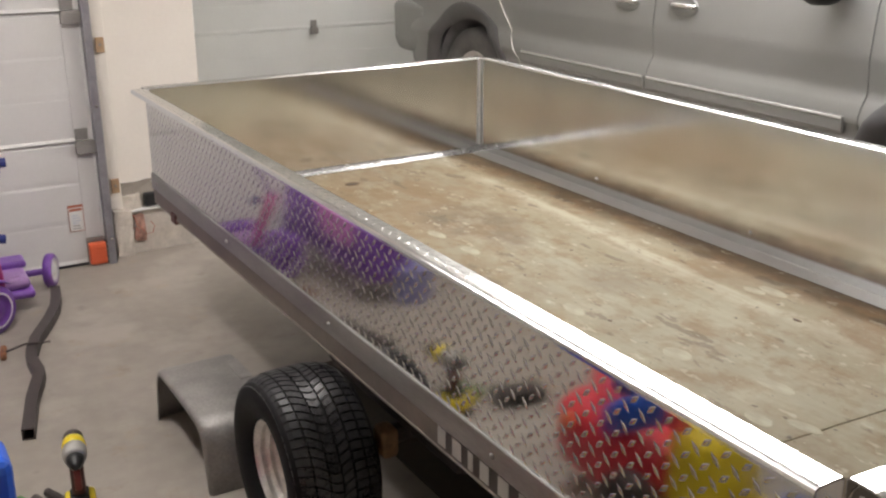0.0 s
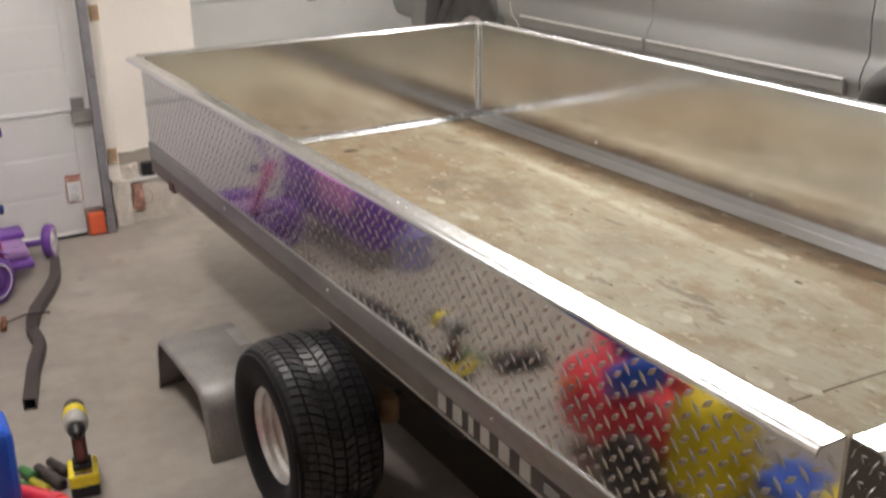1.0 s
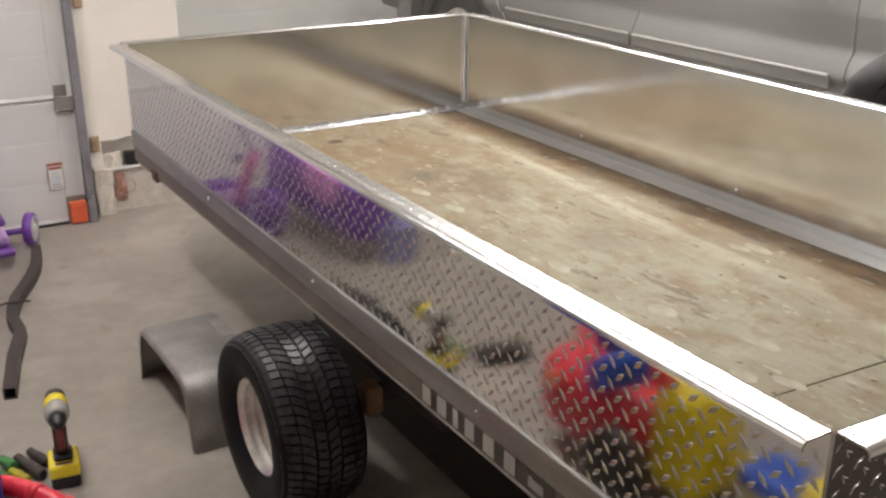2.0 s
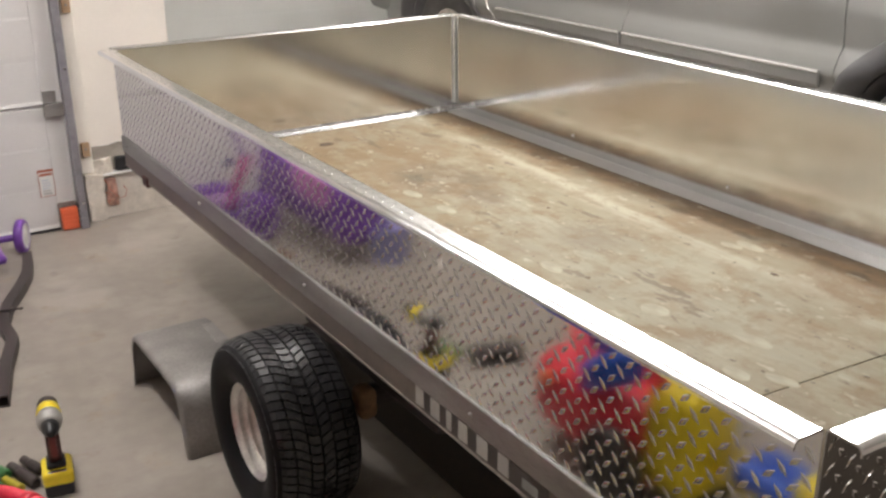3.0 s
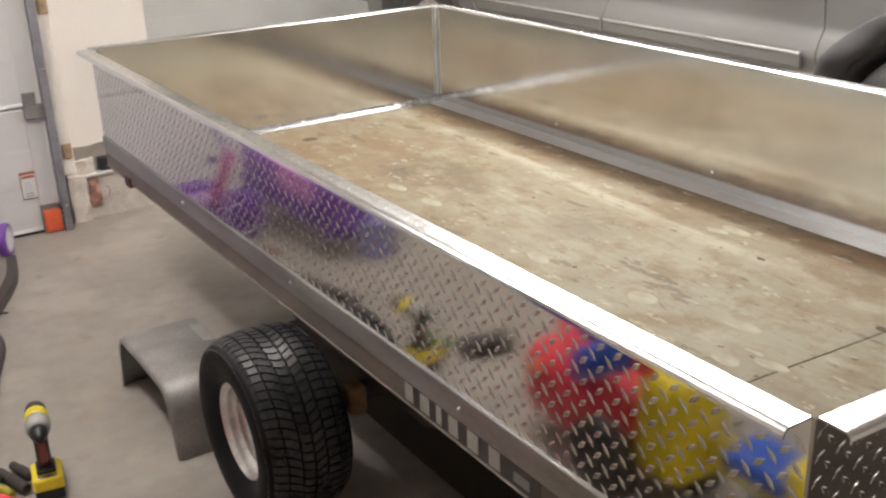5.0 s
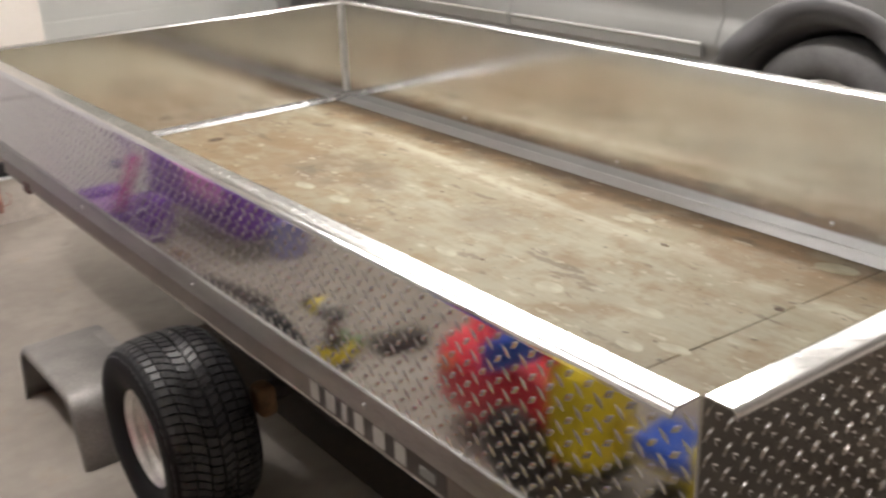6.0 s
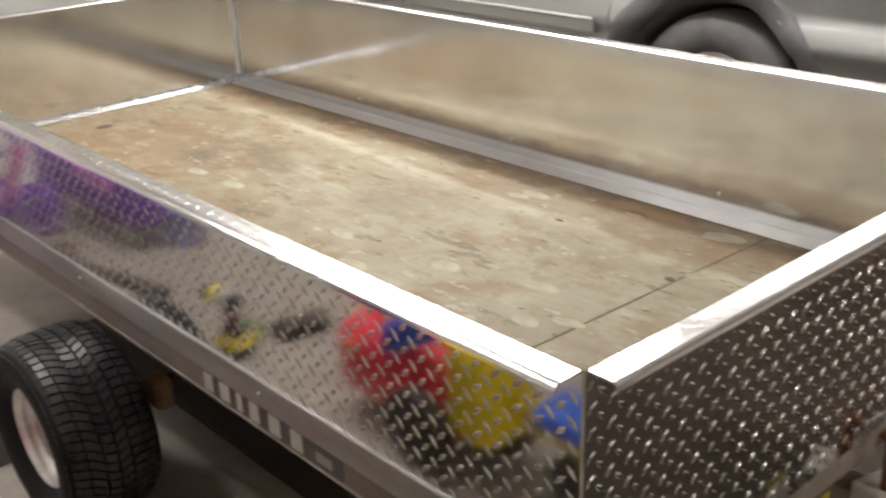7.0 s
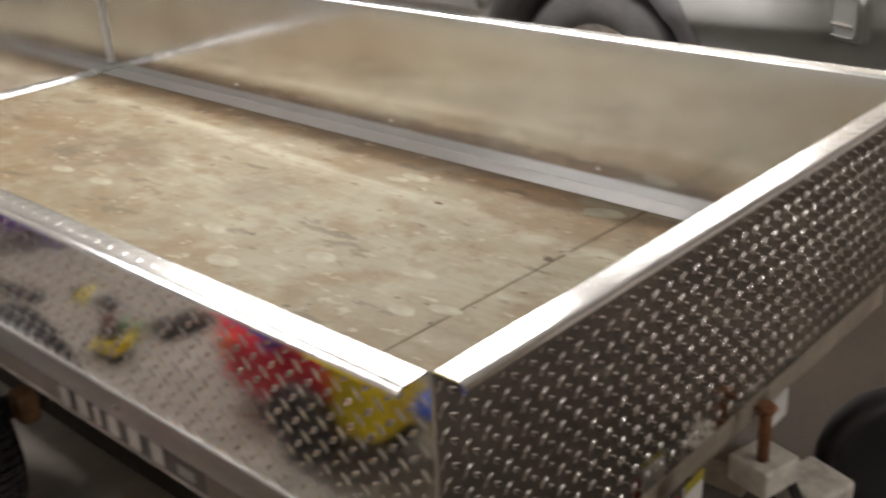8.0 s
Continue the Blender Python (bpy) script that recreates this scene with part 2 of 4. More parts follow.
M_RUST = mat("rusty_iron", (0.26, 0.115, 0.055), 0.75, 0.3, vary=0.4, scale=30)
# dark brown that puts floor shade into the colour of a sheet
M_SHADE_SHEET = mat("brown_shade_sheet", (0.062, 0.047, 0.032), 0.75, vary=0.3, scale=3, fine=60)
M_RAG = mat("faded_rust_red", (0.42, 0.13, 0.08), 0.7, vary=0.3, scale=20)
M_STAIN = mat("pink_cloth", (0.40, 0.23, 0.18), 0.8, vary=0.35, scale=30)
M_TRACK = mat("dull_track_steel", (0.34, 0.33, 0.36), 0.45, 0.5, vary=0.2, scale=10)
M_TUBE = emitter("fluorescent_tube", (1.0, 0.94, 0.86), 7.0)
M_DECAL = mat("dark_decal", (0.055, 0.045, 0.04), 0.45, vary=0.2)
M_SEAM = mat("corner_weld", (0.78, 0.78, 0.76), 0.5, 0.3, vary=0.12, scale=30)
M_PLATE = mat("chipped_white_plate", (0.66, 0.63, 0.57), 0.6, vary=0.25, scale=22, bump=0.3, bump_scale=90)
M_FLARE = mat("dark_grey_flare", (0.115, 0.113, 0.114), 0.55, vary=0.08)
# liner colour raised to stand for the light inside the wheel arch
M_LINER = mat("lightened_arch_liner", (0.17, 0.165, 0.168), 0.8, vary=0.2, scale=12)
M_TAN = mat("tan_block", (0.36, 0.215, 0.11), 0.7, vary=0.25, scale=30)
# tyre colour raised as well, to brighten the shaded wheel arch
M_CARTYRE = mat("lightened_car_tyre", (0.12, 0.117, 0.115), 0.7, vary=0.2, scale=12)
M_BEAM = mat("weathered_beam", (0.42, 0.37, 0.30), 0.55, 0.2, vary=0.25, scale=7, fine=70)
M_PLASTER = mat("old_plaster", (0.58, 0.53, 0.47), 0.75, vary=0.15, scale=14, bump=0.3, bump_scale=80)
M_CHIPPED = mat("chipped_cream_plaster", (0.66, 0.60, 0.53), 0.75, vary=0.14, scale=18, fine=60, bump=0.4, bump_scale=70)
M_GRIP = mat("dark_red_rubber", (0.075, 0.022, 0.018), 0.5, vary=0.3, scale=20)
M_MAROON = mat("maroon_plastic", (0.20, 0.03, 0.025), 0.4, vary=0.2)
M_PLUG = mat("plywood_plug", (0.335, 0.30, 0.205), 0.65, vary=0.22, scale=16, fine=70, color2=(0.41, 0.375, 0.27), stretch=(1, 0.3, 1))
M_KNOT = mat("brown_knot", (0.085, 0.05, 0.025), 0.7, vary=0.35, scale=40)
M_BOLT = mat("dull_bolt", (0.38, 0.37, 0.36), 0.4, 0.8, vary=0.2, scale=60)
M_OLIVE = mat("olive_yellow_plastic", (0.42, 0.36, 0.03), 0.35)
M_GREEN = mat("green_plastic", (0.05, 0.2, 0.06), 0.4)
M_LETTER = mat("worn_white_vinyl", (0.42, 0.40, 0.37), 0.5, vary=0.12)
M_LAVENDER = mat("lavender_plastic", (0.36, 0.36, 0.72), 0.4)

M_RUBBER.node_tree.nodes["Principled BSDF"].inputs["Specular IOR Level"].default_value = 0.22


# ---------------------------------------------------------------- mesh helpers
def part(name, bm, material, parent=None, label="", smooth=False):
    me = bpy.data.meshes.new(name)
    if smooth:
        for f in bm.faces:
            f.smooth = True
    bm.to_mesh(me)
    bm.free()
    me.materials.append(material)
    ob = new(name, me)
    if parent is not None:
        ob.parent = parent
    if label:
        ob["label"] = label
    return ob


def thing(name, label, category, at=(0, 0, 0), rot=0.0, group="", kind=""):
    e = new(name)
    e.location = at
    e.rotation_euler = (0, 0, rot)
    e.empty_display_size = 0.1
    return tagged(e, label, category, group, kind)


def box_into(bm, lo, hi, m=None):
    x0, y0, z0 = lo
    x1, y1, z1 = hi
    vs = [bm.verts.new(v) for v in ((x0, y0, z0), (x1, y0, z0), (x1, y1, z0), (x0, y1, z0), (x0, y0, z1), (x1, y0, z1), (x1, y1, z1), (x0, y1, z1))]
    for f in ((3, 2, 1, 0), (4, 5, 6, 7), (0, 1, 5, 4), (1, 2, 6, 5), (2, 3, 7, 6), (3, 0, 4, 7)):
        bm.faces.new([vs[i] for i in f])
    if m is not None:
        bmesh.ops.transform(bm, matrix=m, verts=vs)
    return vs


def box(lo, hi, bevel=0.0, seg=2):
    bm = bmesh.new()
    box_into(bm, lo, hi)
    if bevel:
        bmesh.ops.bevel(bm, geom=bm.edges[:], offset=bevel, segments=seg, profile=0.5, affect="EDGES")
    return bm


def lathe(profile, steps=48, axis="x"):
    """A closed ring of revolution from (radius, along) pairs."""
    bm = bmesh.new()
    rings = []
    for i in range(steps):
        a = 2 * math.pi * i / steps
        ring = []
        for r, s in profile:
            c, d = r * math.cos(a), r * math.sin(a)
            ring.append(bm.verts.new({"x": (s, c, d), "y": (c, s, d), "z": (c, d, s)}[axis]))
        rings.append(ring)
    for i in range(steps):
        a, b = rings[i], rings[(i + 1) % steps]
        for j in range(len(profile) - 1):
            bm.faces.new((a[j], a[j + 1], b[j + 1], b[j]))
    bmesh.ops.remove_doubles(bm, verts=bm.verts[:], dist=1e-5)
    bmesh.ops.recalc_face_normals(bm, faces=bm.faces[:])
    return bm


def tube(points, radius, sides=12, closed_ends=True):
    """A round bar along a line of points."""
    bm = bmesh.new()
    pts = [Vector(p) for p in points]
    rings = []
    for i, p in enumerate(pts):
        d = (pts[min(i + 1, len(pts) - 1)] - pts[max(i - 1, 0)]).normalized()
        u = d.orthogonal().normalized() if i == 0 else (rings_u - d * rings_u.dot(d)).normalized()
        rings_u = u
        v = d.cross(u)
        rings.append([bm.verts.new(p + radius * (math.cos(2 * math.pi * k / sides) * u + math.sin(2 * math.pi * k / sides) * v)) for k in range(sides)])
    for a, b in zip(rings, rings[1:]):
        for k in range(sides):
            bm.faces.new((a[k], a[(k + 1) % sides], b[(k + 1) % sides], b[k]))
    if closed_ends:
        bm.faces.new(rings[0][::-1])
        bm.faces.new(rings[-1])
    bmesh.ops.recalc_face_normals(bm, faces=bm.faces[:])
    return bm


def extrude_xz(outline, y0, y1, bevel=0.0, seg=2):
    """A prism whose (x, z) outline runs from y0 to y1."""
    bm = bmesh.new()
    a = [bm.verts.new((x, y0, z)) for x, z in outline]
    b = [bm.verts.new((x, y1, z)) for x, z in outline]
    n = len(a)
    bm.faces.new(a)
    bm.faces.new(b[::-1])
    for i in range(n):
        bm.faces.new((a[i], b[i], b[(i + 1) % n], a[(i + 1) % n]))
    bmesh.ops.recalc_face_normals(bm, faces=bm.faces[:])
    if bevel:
        bmesh.ops.bevel(bm, geom=bm.edges[:], offset=bevel, segments=seg, profile=0.5, affect="EDGES")
    return bm


def turned(bm, m):
    bmesh.ops.transform(bm, matrix=m, verts=bm.verts[:])
    return bm


# ---------------------------------------------------------------- garage shell
DOOR_Y, PIER_Y, FAR_Y = 3.92, 4.0, 7.0
WEST, EAST, SOUTH = -3.6, 5.6, -6.5


def structure(name, bm, material, label, category):
    return tagged(part(name, bm, material), label, category, kind="structure")


def floor_mesh():
    bm = bmesh.new()
    bmesh.ops.create_grid(bm, x_segments=40, y_segments=40, size=1)
    for v in bm.verts:
        v.co = Vector((v.co.x * 9 + 1, v.co.y * 9 + 1.5, 0))
    return bm


structure("floor", floor_mesh(), M_CONCRETE, "pale grey worn concrete garage floor with faint stains", "floor")
structure("ceiling", box((WEST - 0.2, SOUTH - 0.2, CEIL), (EAST + 0.2, FAR_Y + 0.4, CEIL + 0.15)), M_CEIL, "white painted flat garage ceiling", "ceiling")
structure("wall_west", box((WEST - 0.15, SOUTH, 0), (WEST, 4.3, CEIL)), M_WALL, "cream painted garage side wall", "wall")
structure("wall_east", box((EAST, SOUTH, 0), (EAST + 0.15, FAR_Y + 0.2, CEIL)), M_WALL, "cream painted garage side wall", "wall")
# unseen wall, darkened so the raised tread mirrors less light
structure("wall_south", box((WEST - 0.15, SOUTH - 0.15, 0), (EAST + 0.15, SOUTH, CEIL)), M_BACKWALL, "unseen garage back wall, browned to dim reflections", "wall")
structure("wall_north_header", box((WEST, 3.98, 2.2), (0.02, 4.3, CEIL)), M_WALL, "cream wall above the white garage door", "wall")
structure("wall_north_pier", box((0.080, PIER_Y, 0.322), (0.489, 4.3, CEIL), 0.004), M_WALL, "cream painted wall pier between the garage doors", "wall")
structure("wall_return", box((0.34, 4.3, 0), (0.489, FAR_Y + 0.2, CEIL)), M_WALL, "cream painted return wall of the far bay", "wall")
structure("wall_far_header", box((0.489, FAR_Y + 0.05, 2.2), (EAST, FAR_Y + 0.2, CEIL)), M_WALL, "cream wall above the grey garage door", "wall")


def door_section(width, height):
    """One hollow steel door section: pressed grooves, and a sloped lip along its top edge."""
    g = 0.0010
    prof = [(-0.007, 0.0), (-0.007, 0.002), (0.0, 0.015)]
    ridge = height / 3
    for k in range(3):
        a, b = k * ridge, (k + 1) * ridge
        lift = -0.0008 if k == 1 else 0.0
        prof += [(lift, a + 0.024), (lift, b - 0.012)]
        if k < 2:
            prof += [(0.0, b - 0.006), (g, b)]
    prof[-1] = (0.0, height - 0.017)
    prof += [(0.014, height)]
    outline = prof + [(0.045, height), (0.045, 0.0)]
    bm = bmesh.new()
    a = [bm.verts.new((0, y, zz)) for y, zz in outline]
    b = [bm.verts.new((width, y, zz)) for y, zz in outline]
    n = len(a)
    bm.faces.new(a)
    bm.faces.new(b[::-1])
    for i in range(n):
        bm.faces.new((a[i], b[i], b[(i + 1) % n], a[(i + 1) % n]))
    bmesh.ops.recalc_face_normals(bm, faces=bm.faces[:])
    return bm


def garage_door(name, label, x0, x1, y, material, hinge_xs, h=0.556):
    d = tagged(thing(name, label, "garage door", (x0, y, 0)), kind="structure")
    w = x1 - x0
    for k in range(4):
        s = part("door_section", door_section(w, h - 0.001), material, d)
        s.location = (0, 0, 0.012 + k * h)
        for sx in (0.0, w - 0.075):
            st = part("end_stile", box((sx, -0.0035, 0.007), (sx + 0.075, 0.004, h - 0.02), 0.001), material, d)
            st.location = (0, 0, 0.012 + k * h)
        for hx in hinge_xs:
            if k == 0:
                continue
            edge = 0.02 if hx == hinge_xs[0] else 0.0
            bm = box((-0.028, -0.010, 0.004), (0.026, -0.004, 0.055), 0.002)
            box_into(bm, (-0.032, -0.030, -0.052), (0.03 + edge, -0.004, -0.004))
            box_into(bm, (-0.028, -0.034, -0.012), (0.026 + edge, -0.010, 0.004))
            hg = part("hinge", bm, M_STEEL, d, "grey steel door hinge")
            hg.location = (hx - x0, 0.0, 0.012 + k * h)
    part("bottom_seal", box((0, -0.011, 0), (w, 0.05, 0.0118), 0.003), M_BLACK, d, "black rubber bottom seal")
    part("edge_strip", box((w - 0.004, -0.012, 0.01), (w + 0.004, 0.0, 2.23), 0.001), M_WHITE, d, "white edge strip")
    return d


garage_door("door_1", "white sectional garage door, closed, with steel hinges", -3.4, -0.034, DOOR_Y, M_DOOR, (-0.078, -1.2, -2.4))
garage_door("door_2", "pale grey-green sectional garage door, closed", 0.5, 5.5, FAR_Y, M_FARDOOR, (1.0, 2.37, 3.6), 0.594)

# notice and latch on the white door
sticker = thing("warning_label", "white paper warning label with an orange border", "label", (-0.142, DOOR_Y - 0.005, 0.162))
part("border", box((-0.0325, -0.0012, 0.0), (0.0325, 0, 0.122)), M_RAG, sticker)
part("paper", box((-0.030, -0.0024, 0.003), (0.030, -0.0013, 0.110)), M_WHITE, sticker)
for k in range(6):
    part("print_line", box((-0.020, -0.003, 0.012 + 0.012 * k), (0.018 - 0.005 * (k % 3), -0.0025, 0.016 + 0.012 * k)), M_CARTRIM if k < 2 else M_PRINT, sticker)
part("header_bar", box((-0.026, -0.003, 0.094), (0.026, -0.0025, 0.106)), M_RAG, sticker, "rust orange header bar")
obox = thing("orange_bracket", "orange plastic door sensor box beside the door track", "sensor", (-0.068, DOOR_Y - 0.03, 0.0))
part("case", box((-0.04, -0.016, 0.004), (0.034, 0.018, 0.104), 0.006), M_ORANGE, obox)
for k in range(4):
    part("rib", box((-0.034, -0.0185, 0.018 + 0.021 * k), (0.028, -0.0158, 0.026 + 0.021 * k), 0.001), M_ORANGE, obox)
part("back_plate", box((-0.045, 0.018, 0.0), (0.042, 0.025, 0.125), 0.002), M_STEEL, obox)
part("slotted_strip", box((0.034, -0.012, 0.006), (0.042, 0.018, 0.11), 0.001), M_BLACK, obox, "black slotted side strip")
for k in range(4):
    part("slot", box((0.0345, -0.0135, 0.016 + 0.024 * k), (0.041, -0.0121, 0.028 + 0.024 * k)), M_CHROME, obox)

track = tagged(thing("door_track", "grey galvanised steel garage door track", "track", (0, DOOR_Y, 0)), kind="structure")
bm = box((-0.028, -0.055, 0.0), (-0.024, 0.02, 2.3))
box_into(bm, (-0.024, -0.055, 0.0), (0.004, -0.051, 2.3))
box_into(bm, (0.0, -0.051, 0.0), (0.004, -0.03, 2.3))
part("channel", bm, M_TRACK, track)
for z in (0.12, 0.72, 1.3):
    part("bolt_head", turned(lathe([(0.0, -0.006), (0.007, -0.005), (0.009, 0.0), (0.0, 0.0)], 8, "y"), Matrix.Translation((-0.01, -0.055, z))), M_CHROME, track)
structure("door_jamb", box((0.006, DOOR_Y + 0.05, 0.22), (0.078, 4.2, CEIL), 0.003), M_WALL, "cream painted wooden door jamb", "jamb")
for z in (0.30, 0.935, 1.6):
    blk = thing("jamb_bracket", "brown wooden track block on the door jamb", "bracket", (0.052, DOOR_Y + 0.05, z), group="brackets of the door track")
    part("block", box((-0.018, -0.014, 0.0), (0.018, 0.0, 0.066), 0.003), M_WOOD, blk)
    part("screw", turned(lathe([(0.0, -0.003), (0.005, -0.002), (0.006, 0.0), (0.0, 0.0)], 8, "y"), Matrix.Translation((0.0, -0.014, 0.035))), M_STEEL, blk)
# added thin sheet: darkens the floor where the trailer and car shade it
tagged(part("floor_shade_sheet", box((0.29, -3.2, 0.0), (4.7, 2.4, 0.005), 0.001), M_SHADE_SHEET), "added dark brown sheet for the shade under trailer and car", "floor mat")
def rough_block(lo, hi, seed, rough=0.006, cuts=5):
    """A block with an uneven, worn surface."""
    bm = box(lo, hi)
    bmesh.ops.subdivide_edges(bm, edges=bm.edges[:], cuts=cuts, use_grid_fill=True)
    for v in bm.verts:
        k = noise.noise_vector(v.co * 14 + Vector((seed, 0, 0))) * rough + noise.noise_vector(v.co * 45 + Vector((0, seed, 0))) * rough * 0.4
        v.co += Vector((k.x, k.y, k.z if v.co.z > lo[2] + 0.001 else 0))
    return bm


structure("foundation", rough_block((0.112, PIER_Y - 0.03, 0.0), (0.48, 4.3, 0.200), 3), M_PLASTER, "rough grey concrete foundation block under the pier", "foundation")
structure("curb_post", rough_block((0.028, PIER_Y - 0.06, 0.0), (0.106, 4.25, 0.215), 8, 0.009), M_CHIPPED, "chipped whitewashed concrete stub beside the door", "stub")
structure("pier_base", rough_block((0.084, PIER_Y - 0.004, 0.208), (0.43, 4.28, 0.332), 5, 0.012), M_CONCRETE, "bare grey wall base under the broken paint", "wall")
structure("plaster_edge", rough_block((0.07, PIER_Y - 0.03, 0.2), (0.165, 4.1, 0.275), 11, 0.020), M_CHIPPED, "lump of broken cream plaster", "plaster")
structure("foundation_ledge", rough_block((0.108, PIER_Y - 0.048, 0.2005), (0.30, PIER_Y - 0.002, 0.2095), 14, 0.003, 4), M_WHITE, "thin pale ledge on the foundation block", "ledge")
tagged(part("black_socket", box((0.178, PIER_Y - 0.035, 0.2145), (0.243, PIER_Y - 0.002, 0.276), 0.006), M_BLACK), "small black plastic socket box on the pier base", "socket")
tagged(part("red_rag", rough_block((0.122, PIER_Y - 0.044, 0.055), (0.168, PIER_Y - 0.034, 0.185), 21, 0.012, 4), M_STAIN), "faded red rag hanging on the foundation block", "rag")
cord = thing("wire_loop", "thin red wire bent into loops on the foundation", "wire", (0.11, PIER_Y - 0.055, 0.0))
part("loop", tube([(0.022 * math.cos(a / 3), -0.006, 0.105 + 0.024 * math.sin(a / 3)) for a in range(0, 18)], 0.0016, 6), M_RAG, cord)
part("hook", tube([(0.0, -0.004, 0.19), (0.022, -0.004, 0.14), (0.06, -0.006, 0.09), (0.085, -0.006, 0.095), (0.095, -0.006, 0.125), (0.08, -0.006, 0.15)], 0.0016, 6), M_RAG, cord)

# ---------------------------------------------------------------- ceiling lights
def ceiling_light(x, y):
    """A batten on two hanging rods; its bare tubes light the ceiling as well as the room."""
    e = thing("ceiling_light", "unseen assumed white hanging fluorescent batten light with bare tubes", "ceiling light", (x, y, CEIL), rot=math.pi / 2 if y < 0 else 0.0, group="ceiling lights")
    d = -CEIL_DROP
    part("tray", box((-0.03, -0.62, d - 0.03), (0.03, 0.62, d + 0.03), 0.006), M_WHITE, e)
    for yy in (-0.45, 0.45):
        part("rod", tube([(0, yy, d + 0.02), (0, yy, 0.0)], 0.005, 8), M_STEEL, e)
    for s in (-0.055, 0.055):
        part("tube", turned(lathe([(0.0, -0.59), (0.017, -0.585), (0.017, 0.585), (0.0, 0.59)], 12, "y"), Matrix.Translation((s, 0, d - 0.02))), M_TUBE, e)
        for yy in (-0.6, 0.6):
            part("holder", box((s - 0.02, yy - 0.012, d - 0.045), (s + 0.02, yy + 0.012, d + 0.01), 0.003), M_WHITE, e)
    return e


def lamp(x, y, z, watts, up=False):
    area = bpy.data.lights.new("ceiling_lamp", "AREA")
    area.shape, area.size, area.size_y = "RECTANGLE", 0.09 if y < 0 else 0.16, 1.2
    area.energy, area.color = watts, (1.0, 0.955, 0.945)
    lo = new("ceiling_lamp", area)
    lo.location = (x, y, z)
    lo.rotation_euler = (math.pi if up else 0, 0, math.pi / 2 if y < 0 else 0)


for x, y in TUBES:
    ceiling_light(x, y)
    # added southern pair: 80 W for end wall glints, 20 W for the car
    down, up = (80 if y < -4 else 20, 1) if y < 0 else (19.5, 33) if x < 0 else (28, 35) if y > 4 else (12, 12) if y > 3 else (32, 34)
    lamp(x, y, CEIL - CEIL_DROP - 0.06, down)
    lamp(x, y, CEIL - CEIL_DROP + 0.05, up, up=True)

# ---------------------------------------------------------------- trailer
L, W, RIM, DECK = 3.05, 1.435, 0.92, 0.515
FL, RAIL_T, RAIL_B = 0.053, 0.604, 0.549


def sheet(profile, length, thick=0.003):
    """A bent plate: its inner line (a, z) runs along b from 0 to length, with the thickness to the left of it. Plain inside, tread finish on the outside and the top fold."""
    bm = bmesh.new()
    pts = [Vector(p) for p in profile]
    off = []
    for i, p in enumerate(pts):
        d = (pts[min(i + 1, len(pts) - 1)] - pts[max(i - 1, 0)]).normalized()
        off.append(p + thick * Vector((-d.y, d.x)))
    outline = [tuple(p) for p in pts] + [tuple(p) for p in off[::-1]]
    a = [bm.verts.new((x, 0, z)) for x, z in outline]
    b = [bm.verts.new((x, length, z)) for x, z in outline]
    n, k = len(a), len(pts)
    for i in range(n):
        f = bm.faces.new((a[i], b[i], b[(i + 1) % n], a[(i + 1) % n]))
        low = min(outline[i][1], outline[(i + 1) % n][1])
        f.material_index = 2 if i < k - 1 and pts[i + 1].y < DECK + 0.033 else 1 if i < k - 1 and pts[i + 1].y < RIM - 0.001 else 3 if low > RIM - 0.014 else 0
    for i in range(k - 1):
        bm.faces.new((a[i], a[i + 1], a[n - 2 - i], a[n - 1 - i]))
        bm.faces.new((b[i], b[n - 1 - i], b[n - 2 - i], b[i + 1]))
    bmesh.ops.recalc_face_normals(bm, faces=bm.faces[:])
    return bm


PITCH = 0.0372
DIAMOND = ((-0.5, 0.0), (-0.27, -0.27), (0.0, -0.5), (0.27, -0.27), (0.5, 0.0), (0.27, 0.27), (0.0, 0.5), (-0.27, 0.27))


def lozenge_spots(us, vs):
    """Middles and leans of the raised lozenges over a rectangle: two square grids, one set into the other, that lean opposite ways."""
    nu, nv = max(1, round((us[1] - us[0]) / PITCH)), max(1, round((vs[1] - vs[0]) / PITCH))
    du, dv = (us[1] - us[0]) / nu, (vs[1] - vs[0]) / nv
    return [(us[0] + (i + k) * du, vs[0] + (j + k) * dv, lean) for i in range(nu) for j in range(nv) for k, lean in ((0.25, 1), (0.75, -1))]


ROUNDED = ((1.0, 0.0), (0.86, 0.58), (0.62, 0.90), (0.30, 1.0))
BEVELLED = ((1.0, 0.0), (0.95, 0.14), (0.74, 0.88), (0.66, 0.98), (0.30, 1.0))


def lozenges(place, spots, length=0.0275, width=0.0098, height=0.0014, shape=ROUNDED):
    """Raised tread lozenges with rounded shoulders and a flat worn crown; place(u, v, h) gives the point."""
    verts, faces = [], []
    c = math.sqrt(0.5)
    for u, v, lean in spots:
        base = len(verts)
        for scale, h in shape:
            for a, w in DIAMOND:
                p, q = scale * a * length, scale * w * width
                verts.append(place(u + c * (p - lean * q), v + c * (lean * p + q), h * height))
        for r in range(len(shape) - 1):
            for q in range(8):
                o = (q + 1) % 8
                faces.append([base + 8 * r + q, base + 8 * r + o, base + 8 * r + 8 + o, base + 8 * r + 8 + q])
        faces.append([len(verts) - 8 + q for q in range(8)])
    me = bpy.data.meshes.new("tread")
    me.from_pydata(verts, [], faces)
    bm = bmesh.new()
    bm.from_mesh(me)
    bpy.data.meshes.remove(me)
    bmesh.ops.recalc_face_normals(bm, faces=bm.faces[:])
    return bm


trailer = thing("utility_trailer", "open aluminium utility trailer with tread plate sides and plywood deck", "trailer", (0, 0, 0))
